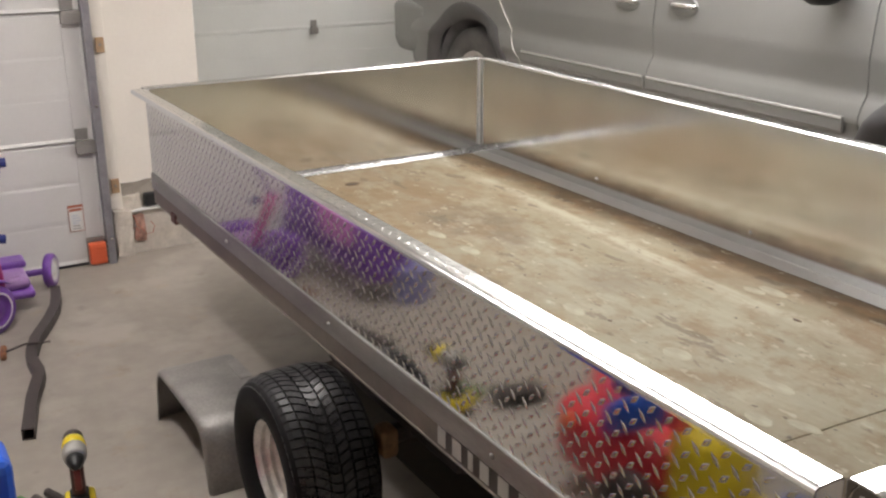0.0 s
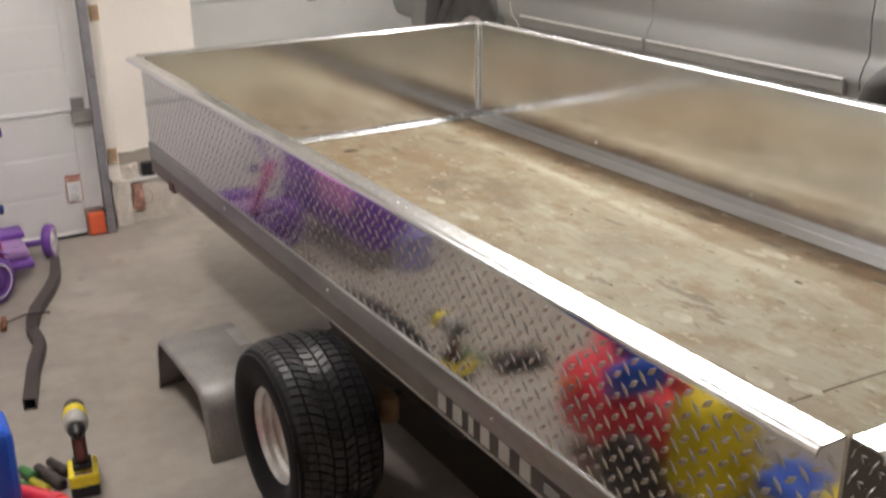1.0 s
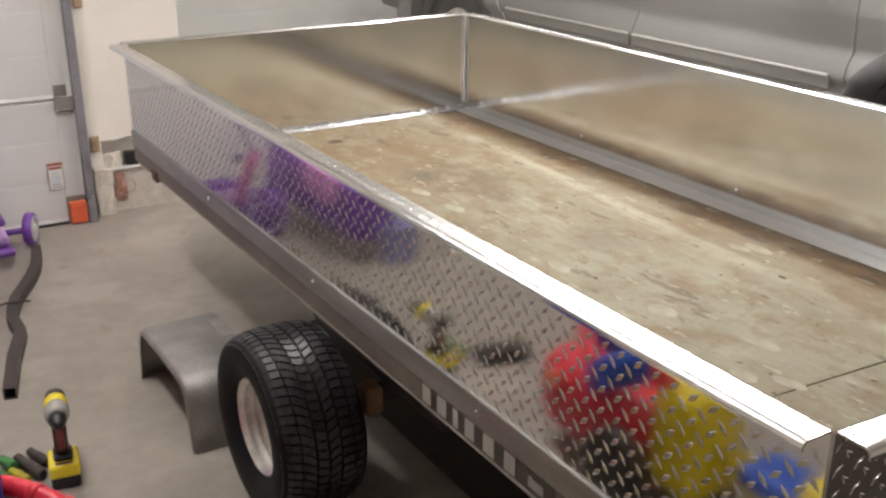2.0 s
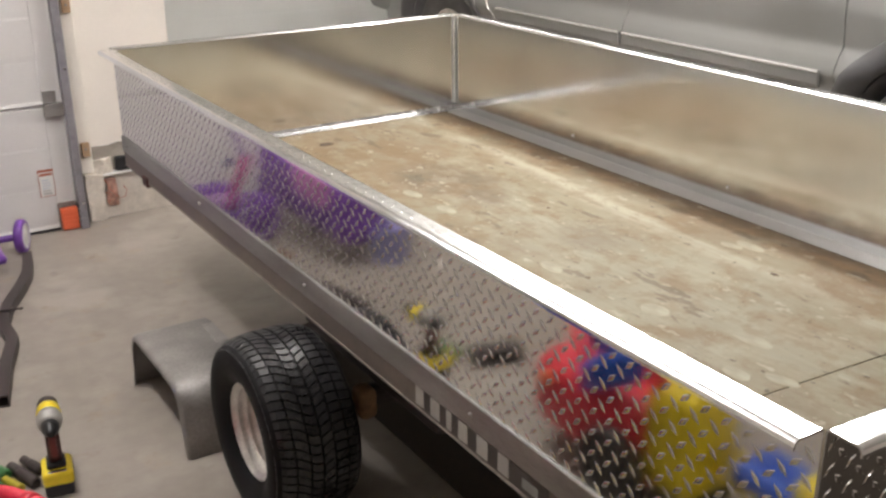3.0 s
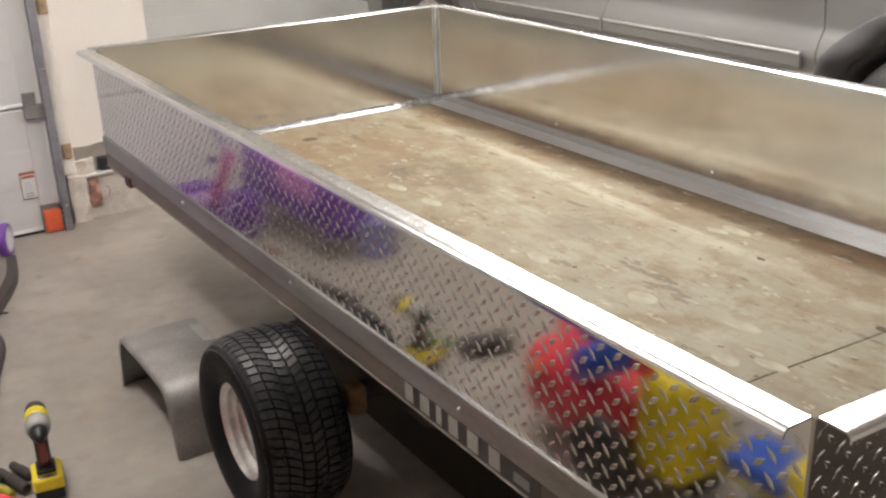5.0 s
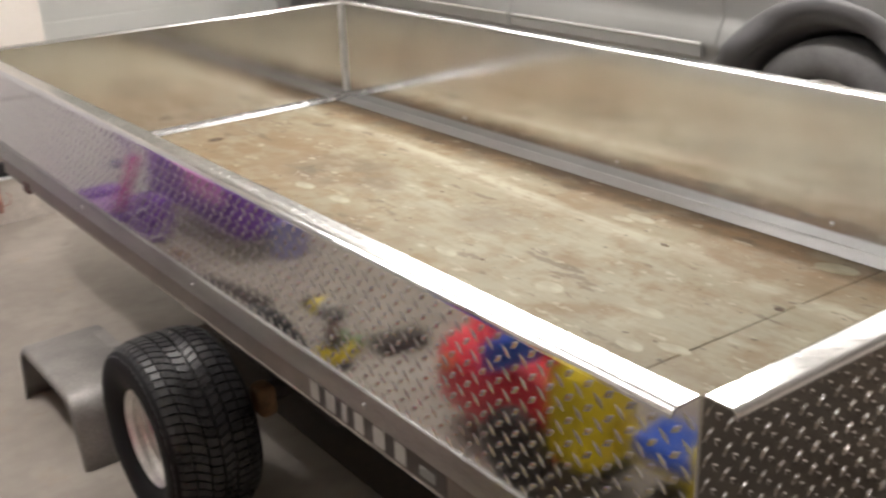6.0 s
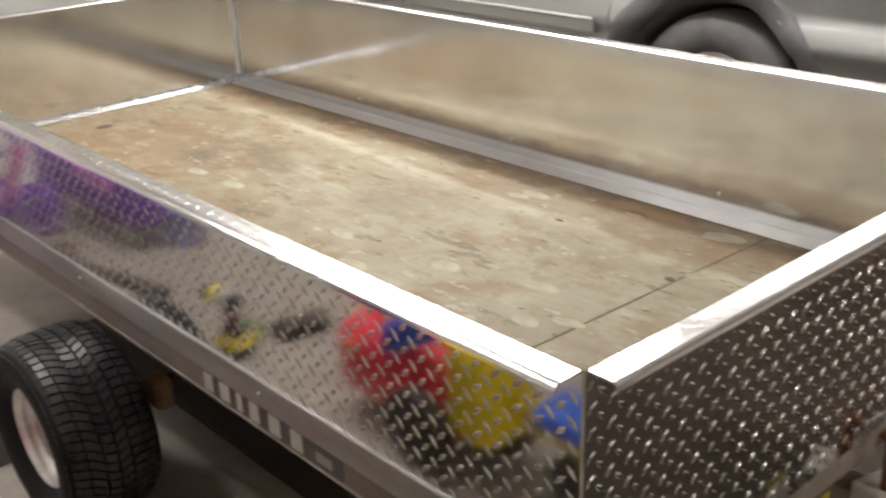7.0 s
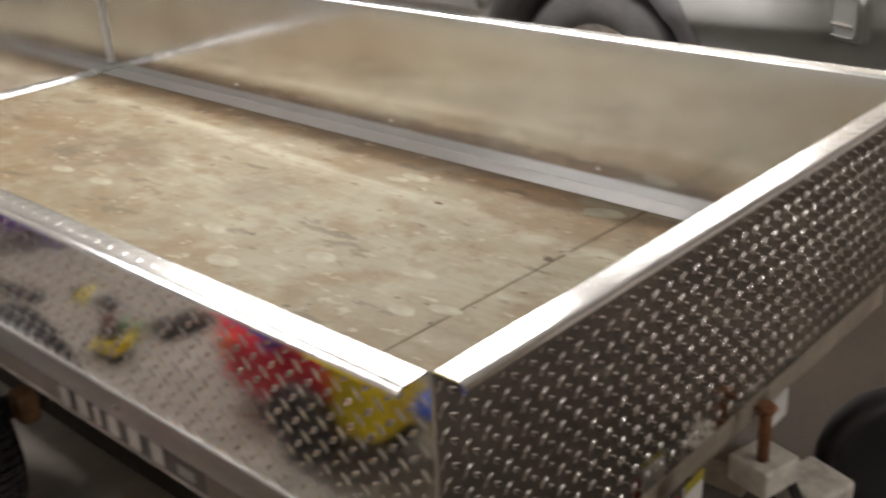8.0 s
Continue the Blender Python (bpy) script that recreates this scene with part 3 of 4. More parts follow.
BEND = [(0.0, RIM - 0.006), (-0.002, RIM - 0.002), (-0.006, RIM)]
TOP = BEND + [(-FL + 0.010, RIM), (-FL + 0.0055, RIM - 0.0012), (-FL + 0.002, RIM - 0.004), (-FL, RIM - 0.009), (-FL, RIM - 0.014)]
FOOT = [(0.072, DECK + 0.0045), (0.002, DECK + 0.0048), (0.0, DECK + 0.0068)]
HEAD_FOOT = [(0.042, DECK + 0.0045), (0.012, DECK + 0.005), (0.004, DECK + 0.010), (0.0, DECK + 0.02)]


def side_panel(name, m, length, low, foot, base=M_FOOT, singles=0.0, raised=M_BUMP, relief=0.0011, shape=ROUNDED):
    """One folded tread plate wall in its own frame: outside is -x, length along y; foot: its base is folded inwards over the deck. singles: the stretch whose lozenges are pieces of their own."""
    section = (foot or [(0.0, low)]) + TOP
    ob = part(name, sheet(section, length), M_TREAD, trailer, "bright diamond tread plate wall with a folded top")
    for extra in (M_MILL, base, M_FLANGE):
        ob.data.materials.append(extra)
    ob.matrix_local = m
    spots = lozenge_spots((0.004, length - 0.004), (low + 0.004, RIM - 0.016))
    if singles:
        twins = {}
        for lean in (1, -1):
            first = part("lozenge", lozenges(lambda u, v, h: (-h, u, v), [(0, 0, lean)], height=relief), M_BUMP, ob, smooth=True)
            twins[lean] = [first, first.data]
        for u, v, lean in spots:
            if u < singles:
                z = twins[lean][0] or new("lozenge", twins[lean][1])
                twins[lean][0] = None
                z.parent = ob
                z.location = (-0.0031, u, v)
    tread = part("raised_tread", lozenges(lambda u, v, h: (-0.0031 - h, u, v), [q for q in spots if q[0] >= singles], height=relief, shape=shape), raised, ob, smooth=True)
    top = part("raised_tread", lozenges(lambda u, v, h: (v, u, RIM + 0.0001 + h), lozenge_spots((0.004, length - 0.004), (-FL + 0.012, -0.006)), height=0.0008, shape=BEVELLED), M_FLANGE, ob, smooth=True)
    for t in (tread, top):
        t["kind"] = "stuff"
    return ob


P_NEAR = Matrix.Identity(4)
SKEW = 0.036  # the tail end stands slightly out of square
P_FAR = Matrix.Translation((W, L, 0)) @ Matrix.Rotation(math.pi, 4, "Z")
P_END = Matrix.Translation((W, -SKEW * W, 0)) @ Matrix.Rotation(math.pi / 2 - math.atan(SKEW), 4, "Z")
P_HEAD = Matrix.Translation((0, L, 0)) @ Matrix.Rotation(-math.pi / 2, 4, "Z")
END_LOW = 0.468
side_panel("side_wall", P_NEAR, L, RAIL_T, FOOT, singles=0.55)
side_panel("side_wall", P_FAR, L + SKEW * W, RAIL_T, FOOT)
side_panel("end_wall", P_END, W, END_LOW, None, raised=M_GLINT, relief=0.00135, shape=BEVELLED)
side_panel("end_wall", P_HEAD, W, RAIL_T, HEAD_FOOT, base=M_HEADFOOT)

# outer rail: a brushed channel with a small lip at the plate, and the recessed frame web below it
RAIL = [(-0.0036, RAIL_T + 0.003), (-0.0062, RAIL_T + 0.003), (-0.0080, RAIL_T + 0.001), (-0.0085, RAIL_T - 0.002), (-0.0090, RAIL_B + 0.002), (-0.0075, RAIL_B), (-0.0036, RAIL_B)]
WEB = [(-0.0036, RAIL_B - 0.001), (-0.0055, RAIL_B - 0.001), (-0.0055, 0.499), (-0.0085, 0.496), (-0.004, 0.494), (0.03, 0.4945), (0.03, 0.4985), (-0.0036, 0.4985)]


def rail(name, m, length):
    ob = part(name, extrude_xz(RAIL, 0.0, length), M_RAIL, trailer, "brushed aluminium side rail")
    ob.matrix_local = m
    web = part("frame_web", extrude_xz(WEB, 0.004, length - 0.004), M_DARKRAIL, trailer, "weathered frame web under the rail")
    web.matrix_local = m
    return ob


rail("side_rail", P_NEAR, L)
rail("side_rail", P_FAR, L + SKEW * W)
rail("head_rail", P_HEAD, W)
part("tail_beam", extrude_xz([(0, 0), (0.006, -0.004), (0.006, -0.06), (0.02, -0.075), (0.04, -0.075), (0.04, 0)], 0.0, W), M_BEAM, trailer, "weathered aluminium tail beam under the end wall").matrix_local = P_END @ Matrix.Translation((0, 0, END_LOW - 0.003))


def bolt_mesh(r=0.008):
    return lathe([(0.0, -0.006), (r * 0.6, -0.0055), (r, -0.002), (r, 0.0), (0.0, 0.0)], 10, "x")


for m, ys in ((P_NEAR, (0.06, 0.735, 1.465, 2.215, 2.98)), (P_FAR, (0.06, 0.813, 1.578, 2.337, 2.98))):
    for y in ys:
        b = part("bolt", bolt_mesh(0.0065), M_BOLT, trailer)
        b.matrix_local = m @ Matrix.Translation((-0.0089, y, 0.578))
for y in (0.713, 1.472, 2.237):
    for x, s in ((W + 0.0075, 1), (-0.0075, -1)):
        b = part("bolt", bolt_mesh(0.006), M_CHROME, trailer)
        b.matrix_local = Matrix.Translation((x - 0.008 * s, y, 0.57)) @ Matrix.Rotation(0 if s > 0 else math.pi, 4, "Z")

# folded corner seams of the head end
for x in (W - 0.007, 0.007):
    part("corner_angle", box((x - 0.004, L - 0.011, DECK + 0.03), (x + 0.004, L - 0.003, RIM - 0.004), 0.002), M_SEAM, trailer)

# plywood deck
def deck_sheet(near, far):
    """A sheet between two edges given as (y at x = 0, slope)."""
    bm = bmesh.new()
    x0, x1 = 0.006, W - 0.006
    low = [bm.verts.new((x, c + k * x, DECK - 0.016)) for x, (c, k) in ((x0, near), (x1, near), (x1, far), (x0, far))]
    top = [bm.verts.new((v.co.x, v.co.y, DECK)) for v in low]
    bm.faces.new(low[::-1])
    bm.faces.new(top)
    for i in range(4):
        bm.faces.new((low[i], low[(i + 1) % 4], top[(i + 1) % 4], top[i]))
    bmesh.ops.bevel(bm, geom=bm.edges[:], offset=0.0012, segments=1, affect="EDGES")
    return bm


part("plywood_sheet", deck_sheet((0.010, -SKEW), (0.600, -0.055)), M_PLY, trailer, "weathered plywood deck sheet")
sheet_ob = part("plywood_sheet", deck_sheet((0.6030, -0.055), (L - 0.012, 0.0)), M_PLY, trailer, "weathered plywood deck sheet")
# pale oval patches let into the sheet, small knots and a nail head or two
def oval(a, b, h, n=20):
    bm = bmesh.new()
    ring = [bm.verts.new((b * math.cos(2 * math.pi * k / n) * (1 + 0.05 * math.sin(5 * k)), a * math.sin(2 * math.pi * k / n), h)) for k in range(n)]
    low = [bm.verts.new((v.co.x * 1.03, v.co.y * 1.03, 0)) for v in ring]
    bm.faces.new(ring)
    for k in range(n):
        bm.faces.new((low[k], low[(k + 1) % n], ring[(k + 1) % n], ring[k]))
    bmesh.ops.recalc_face_normals(bm, faces=bm.faces[:])
    return bm


for x, y, a, b, turn in ((0.769, 0.755, 0.05, 0.021, 5), (0.658, 1.355, 0.045, 0.02, -8), (0.677, 1.914, 0.045, 0.021, 3), (0.668, 2.108, 0.045, 0.02, 6), (1.217, 1.172, 0.05, 0.02, -4), (0.675, 0.59, 0.04, 0.018, 10), (0.70, 1.0, 0.04, 0.028, 0), (0.549, 1.18, 0.05, 0.026, 4), (0.619, 0.665, 0.036, 0.020, -6), (1.299, 0.605, 0.055, 0.028, 12), (1.064, 0.512, 0.04, 0.02, 30), (1.178, 1.205, 0.035, 0.016, 8)):
    o = part("patch", oval(a, b, 0.0007), M_PLUG, sheet_ob)
    o.location = (x, y, DECK)
    o.rotation_euler = (0, 0, radians(turn))
for x, y, a, b in ((0.704, 2.824, 0.022, 0.03), (1.111, 0.993, 0.014, 0.007), (0.691, 1.243, 0.007, 0.006), (0.95, 1.75, 0.006, 0.005), (0.42, 0.9, 0.006, 0.006), (1.0, 0.56, 0.012, 0.01)):
    o = part("knot", oval(a, b, 0.0009, 12), M_KNOT, sheet_ob)
    o.location = (x, y, DECK)
# under-frame
for k in range(7):
    y = 0.05 + k * (L - 0.15) / 6
    part("cross_member", box((0.031, y, 0.455), (W - 0.031, y + 0.05, DECK - 0.017), 0.003), M_DARKRAIL, trailer)
part("axle", tube([(-0.05, 1.45, 0.24), (W + 0.05, 1.45, 0.24)], 0.03, 12), M_DARK, trailer)
for x in (0.105, W - 0.105):
    part("axle_block", box((x - 0.025, 1.365, 0.215), (x + 0.025, 1.43, 0.30), 0.018, 3), M_TAN, trailer, "tan brown axle block")
for x in (0.16, W - 0.16):
    part("leaf_spring", box((x - 0.022, 1.1, 0.30), (x + 0.022, 1.8, 0.325), 0.004), M_DARK, trailer)
    part("spring_hanger", box((x - 0.02, 1.08, 0.31), (x + 0.02, 1.12, 0.498), 0.004), M_DARK, trailer)
    part("spring_hanger", box((x - 0.02, 1.78, 0.31), (x + 0.02, 1.82, 0.498), 0.004), M_DARK, trailer)


def tyre_mesh(R=0.236, half=0.113, hub=0.118):
    prof = [(hub, -half * 0.72), (hub + 0.012, -half * 0.86), (hub + 0.045, -half * 1.0), (hub + 0.072, -half * 1.02), (R - 0.026, -half * 0.985), (R - 0.014, -half * 0.93), (R - 0.007, -half * 0.8),
            (R - 0.002, 0), (R - 0.007, half * 0.8), (R - 0.014, half * 0.93), (R - 0.026, half * 0.985), (hub + 0.072, half * 1.02), (hub + 0.045, half), (hub + 0.012, half * 0.86), (hub, half * 0.72)]
    return lathe(prof, 64, "x")


def tread_blocks(R=0.2335):
    """Six ribs cut into blocks by thin grooves that run across the tyre and dip at its middle."""
    bm = bmesh.new()
    n = 64
    rows = [(-0.109, -0.068, 0.0), (-0.064, -0.034, 0.0), (-0.029, -0.003, 0.0), (0.003, 0.029, 0.45), (0.034, 0.064, 0.0), (0.068, 0.109, 0.0)]

    def sweep(x):
        return 0.11 * math.exp(-((x + 0.012) / 0.034) ** 2) + 0.5 * x

    def crown(x):
        return 0.030 * max(0.0, abs(x) / 0.109 - 0.28) ** 1.9

    for s0, s1, shift in rows:
        for k in range(n):
            a0 = 2 * math.pi * (k + shift) / n
            w = math.pi / n - 0.0105
            cut = []
            for f in (0.0, 0.5, 1.0):
                x = s0 + (s1 - s0) * f
                top = R + 0.004 - crown(x)
                ends = 0.010 if (s0 < -0.1 and f == 0.0) or (s1 > 0.1 and f == 1.0) else 0.0
                cut.append([bm.verts.new((x, r * math.cos(a0 + sweep(x) + d), r * math.sin(a0 + sweep(x) + d))) for d in (-w, w) for r in (top - 0.013 - ends, top - ends)])
            for p, q in zip(cut, cut[1:]):
                bm.faces.new((p[1], p[3], q[3], q[1]))
                bm.faces.new((p[0], p[1], q[1], q[0]))
                bm.faces.new((p[2], q[2], q[3], p[3]))
            bm.faces.new((cut[0][0], cut[0][2], cut[0][3], cut[0][1]))
            bm.faces.new((cut[2][0], cut[2][1], cut[2][3], cut[2][2]))
    bmesh.ops.recalc_face_normals(bm, faces=bm.faces[:])
    return bm


def rim_mesh(half=0.104):
    s = -half
    prof = [(0.0, s * 0.05), (0.036, s * 0.05), (0.042, s * 0.12), (0.058, s * 0.12), (0.070, s * 0.02), (0.082, s * 0.05), (0.086, s * 0.16), (0.086, s * 0.36), (0.094, s * 0.40), (0.097, s * 0.44), (0.096, s * 0.54), (0.106, s * 0.58), (0.109, s * 0.62), (0.108, s * 0.74), (0.116, s * 0.80), (0.121, s * 0.86), (0.125, s * 0.85), (0.126, s * 0.76), (0.117, s * 0.66), (0.110, 0.0), (0.112, half * 0.7)]
    return lathe(prof, 48, "x")


def wheel(x, y, outward):
    w = new("wheel")
    w.parent = trailer
    w.matrix_local = Matrix.Translation((x, y, 0.236)) @ Matrix.Rotation(0 if outward < 0 else math.pi, 4, "Z")
    part("tyre", tyre_mesh(R=0.231), M_RUBBER, w, "black rubber tyre", smooth=True)
    tb = part("tread", tread_blocks(), M_TREADRUB, w)
    tb["kind"] = "stuff"
    part("rim", rim_mesh(), M_RIM, w, "galvanised steel rim")
    part("hub_cap", lathe([(0.0, -0.042), (0.02, -0.04), (0.026, -0.03), (0.028, -0.004), (0.0, -0.004)], 20, "x"), M_RUST, w, "rusty hub cap", smooth=True)
    for k in range(5):
        a = 2 * math.pi * k / 5
        part("wheel_nut", turned(lathe([(0.0, -0.026), (0.008, -0.026), (0.01, -0.014), (0.01, -0.004), (0.0, -0.004)], 6, "x"), Matrix.Translation((0, 0.052 * math.cos(a), 0.052 * math.sin(a)))), M_CHROME, w)
    return w


wheel(-0.096, 1.45, -1)
wheel(W + 0.106, 1.45, 1)

# plain bars where the maker's mark stands on the frame web
part("decal", box((-0.0064, 0.50, 0.502), (-0.0057, 0.93, 0.5465)), M_DECAL, trailer, "dark decal strip")
for k, w in enumerate((0.046, 0.05, 0.026, 0.046, 0.052, 0.05)):
    y = (0.925, 0.866, 0.815, 0.765, 0.700, 0.632)[k]
    part("mark_bar", box((-0.0074, y - 0.34 * w, 0.506), (-0.0065, y + 0.34 * w, 0.546)), M_LETTER, trailer)
part("mark_bar", box((-0.0074, 0.53, 0.512), (-0.0065, 0.575, 0.532)), M_CARTRIM, trailer)

for m in (P_NEAR, P_FAR):
    y = 2.795 if m is P_NEAR else L + SKEW * W - 2.795
    lampbody = part("side_marker", box((-0.012, y - 0.028, 0.478), (0.004, y + 0.028, 0.515), 0.004), M_GRIP, trailer, "dark red side marker lamp")
    lampbody.matrix_local = m

# loose fender beside the wheel
def fender_mesh():
    """A bent steel strip with rounded corners, splayed legs and turned-down side lips."""
    leg, r, top = 0.125, 0.085, 0.205
    line = [(0.0, 0.0), (0.012, 0.06), (0.024, leg)]
    for k in range(1, 8):
        a = math.pi * (1 - 0.5 * k / 7)
        line.append((0.024 + r + r * math.cos(a), leg + (top - leg) * math.sin(a)))
    line += [(0.2, top + 0.003), (0.3, top + 0.003), (0.38, top)]
    for k in range(1, 8):
        a = math.pi * 0.5 * (1 - k / 7)
        line.append((0.425 + r * math.cos(a), leg + (top - leg) * math.sin(a)))
    line += [(0.522, 0.06), (0.535, 0.0)]
    bm = bmesh.new()
    w, t = 0.235, 0.003
    rows = []
    for i, (a, z) in enumerate(line):
        p, q = line[max(i - 1, 0)], line[min(i + 1, len(line) - 1)]
        d = Vector((q[0] - p[0], q[1] - p[1])).normalized()
        nx, nz = d.y, -d.x
        sect = []
        for x, k in ((0.0, 0.022), (0.0, 0.009), (0.009, 0.0), (w - 0.009, 0.0), (w, 0.009), (w, 0.022), (w - t, 0.022), (w - t, 0.011), (w - 0.011, t), (0.011, t), (t, 0.011), (t, 0.022)):
            sect.append(bm.verts.new((x, a + nx * k, max(0.0, z + nz * k))))
        rows.append(sect)
    n = len(rows[0])
    for a, b in zip(rows, rows[1:]):
        for k in range(n):
            bm.faces.new((a[k], a[(k + 1) % n], b[(k + 1) % n], b[k]))
            bm.edges.get((a[k], b[k])).smooth = k in (1, 2, 3, 4)
    bm.faces.new(rows[0])
    bm.faces.new(rows[-1][::-1])
    bmesh.ops.recalc_face_normals(bm, faces=bm.faces[:])
    return bm


fender = thing("trailer_fender", "loose grey steel trailer fender standing on the floor", "fender", (-0.250, 1.772, 0.0))
part("shell", fender_mesh(), M_STEEL, fender, smooth=True)
part("mount_strap", box((0.19, 0.25, 0.2075), (0.228, 0.39, 0.2100), 0.001), M_STEEL, fender)


# ---------------------------------------------------------------- parked vehicle
CX = 2.6
C_FRONT, C_REAR = 0.32, 6.06
ARCHES = ((1.55, 0.395), (5.1, 0.395))
car = thing("large_suv", "pewter grey large sport utility vehicle parked beside the trailer", "car", (CX, 0, 0))


def car_side(y, z):
    """How far the body side stands in from its widest line, at (y, z)."""
    keys = [(0.25, 0.10), (0.45, 0.045), (0.66, 0.02), (0.69, 0.0), (0.72, 0.005), (0.765, 0.02), (0.80, 0.045), (0.95, 0.03), (1.15, 0.045), (1.28, 0.08), (1.75, 0.27), (1.9, 0.40)]
    d = np.interp(z, [k[0] for k in keys], [k[1] for k in keys])
    if y < 0.95:
        d += 0.32 * ((0.95 - y) / 0.65) ** 2.4
    if y > 5.6:
        d += 0.12 * ((y - 5.6) / 0.46) ** 2.2
    return float(d)


def body_patch(y_low, y_high, z0, z1, material, name, label="", nz=20, ny=26, skip=True, out=0.0):
    """A pressed panel between two edges that may lean, with its wheel opening cut out."""
    bm = bmesh.new()
    rows = []
    for i in range(nz + 1):
        z = z0 + (z1 - z0) * i / nz
        a, b = y_low(z), y_high(z)
        rows.append([bm.verts.new((car_side(a + (b - a) * j / ny, z) - out, a + (b - a) * j / ny, z)) for j in range(ny + 1)])
    for r, s in zip(rows, rows[1:]):
        for j in range(ny):
            quad = (r[j], r[j + 1], s[j + 1], s[j])
            c = sum((v.co for v in quad), Vector()) / 4
            if skip and any(math.hypot(c.y - ay, c.z - az) < 0.475 for ay, az in ARCHES):
                continue
            bm.faces.new(quad)
    for v in [v for v in bm.verts if not v.link_faces]:
        bm.verts.remove(v)
    for v in bm.verts:
        for ay, az in ARCHES:
            d = math.hypot(v.co.y - ay, v.co.z - az)
            if skip and v.is_boundary and 0.40 < d < 0.53 and v.co.z > z0 + 0.001:
                v.co.y, v.co.z = ay + (v.co.y - ay) * 0.49 / d, az + (v.co.z - az) * 0.49 / d
    bmesh.ops.recalc_face_normals(bm, faces=bm.faces[:])
    rim = [e for e in bm.edges if e.is_boundary]
    for e in rim:
        e.smooth = False
    ret = bmesh.ops.extrude_edge_only(bm, edges=rim)
    for v in ret["geom"]:
        if isinstance(v, bmesh.types.BMVert):
            v.co.x += 0.018
    return part(name, bm, material, car, label, smooth=True)


BELT = 1.27
GAP = 0.003
seam_front = lambda z: 2.02
seam_mid = lambda z: 3.31
seam_rear = lambda z: 4.44 + 0.30 * max(0.0, min(1.0, (z - 0.60) / 0.42)) if z > 0.6 else 4.44
body_patch(lambda z: C_FRONT + 0.06, lambda z: seam_front(z) - GAP, 0.34, BELT - 0.05, M_CAR, "front_fender", nz=40, ny=70)
body_patch(lambda z: seam_front(z) + GAP, lambda z: seam_mid(z) - GAP, 0.36, BELT, M_CAR, "front_door", nz=40)
body_patch(lambda z: seam_mid(z) + GAP, lambda z: seam_rear(z) - GAP, 0.36, BELT, M_CAR, "rear_door", nz=40)
body_patch(lambda z: seam_rear(z) + GAP, lambda z: C_REAR, 0.34, BELT, M_CAR, "rear_quarter", nz=40, ny=70)


def wheel_flare(y, z):
    """A rounded lip that follows the wheel opening."""
    bm = bmesh.new()
    sect = [(0.545, 0.008), (0.538, -0.008), (0.527, -0.013), (0.505, -0.013), (0.455, 0.0), (0.435, 0.034)]
    rows = []
    for k in range(37):
        a = math.radians(-20 + 220 * k / 36)
        rows.append([bm.verts.new((car_side(y, max(0.4, z + r * math.sin(a))) + dx, y + r * math.cos(a), z + r * math.sin(a))) for r, dx in sect])
    for p, q in zip(rows, rows[1:]):
        for j in range(len(sect) - 1):
            bm.faces.new((p[j], p[j + 1], q[j + 1], q[j]))
    bmesh.ops.recalc_face_normals(bm, faces=bm.faces[:])
    return bm


def car_tyre():
    R, h = 0.385, 0.125
    return lathe([(0.23, -h * 0.8), (0.25, -h * 0.95), (0.31, -h * 1.02), (0.36, -h * 0.95), (0.38, -h * 0.8), (R, -h * 0.5), (R, h * 0.5), (0.36, h), (0.23, h * 0.8)], 56, "x")


def car_rim():
    return lathe([(0.0, -0.07), (0.05, -0.07), (0.07, -0.055), (0.19, -0.06), (0.21, -0.09), (0.235, -0.1), (0.24, -0.09), (0.23, -0.05), (0.2, 0.0), (0.0, 0.0)], 40, "x")


for y, z in ARCHES:
    part("wheel_flare", wheel_flare(y, z), M_FLARE, car, "dark grey wheel flare", smooth=True)
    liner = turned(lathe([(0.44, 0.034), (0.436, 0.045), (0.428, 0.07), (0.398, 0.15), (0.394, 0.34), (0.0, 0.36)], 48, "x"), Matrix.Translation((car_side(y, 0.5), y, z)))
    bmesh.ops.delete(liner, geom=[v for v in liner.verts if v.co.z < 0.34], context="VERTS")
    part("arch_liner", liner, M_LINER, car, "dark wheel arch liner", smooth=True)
    for side in (0, 1):
        w = new("wheel")
        w.parent = car
        w.matrix_local = Matrix.Translation((0.2 if not side else 1.82, y, 0.385)) @ Matrix.Rotation(math.pi * side, 4, "Z")
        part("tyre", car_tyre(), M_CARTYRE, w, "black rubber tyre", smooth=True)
        part("rim", car_rim(), M_RIM, w, "silver alloy rim", smooth=True)
        for k in range(6):
            a = math.pi * k / 3
            bm = box((-0.095, 0.06, -0.028), (-0.06, 0.2, 0.028), 0.006)
            part("spoke", turned(bm, Matrix.Rotation(a, 4, "X")), M_RIM, w)


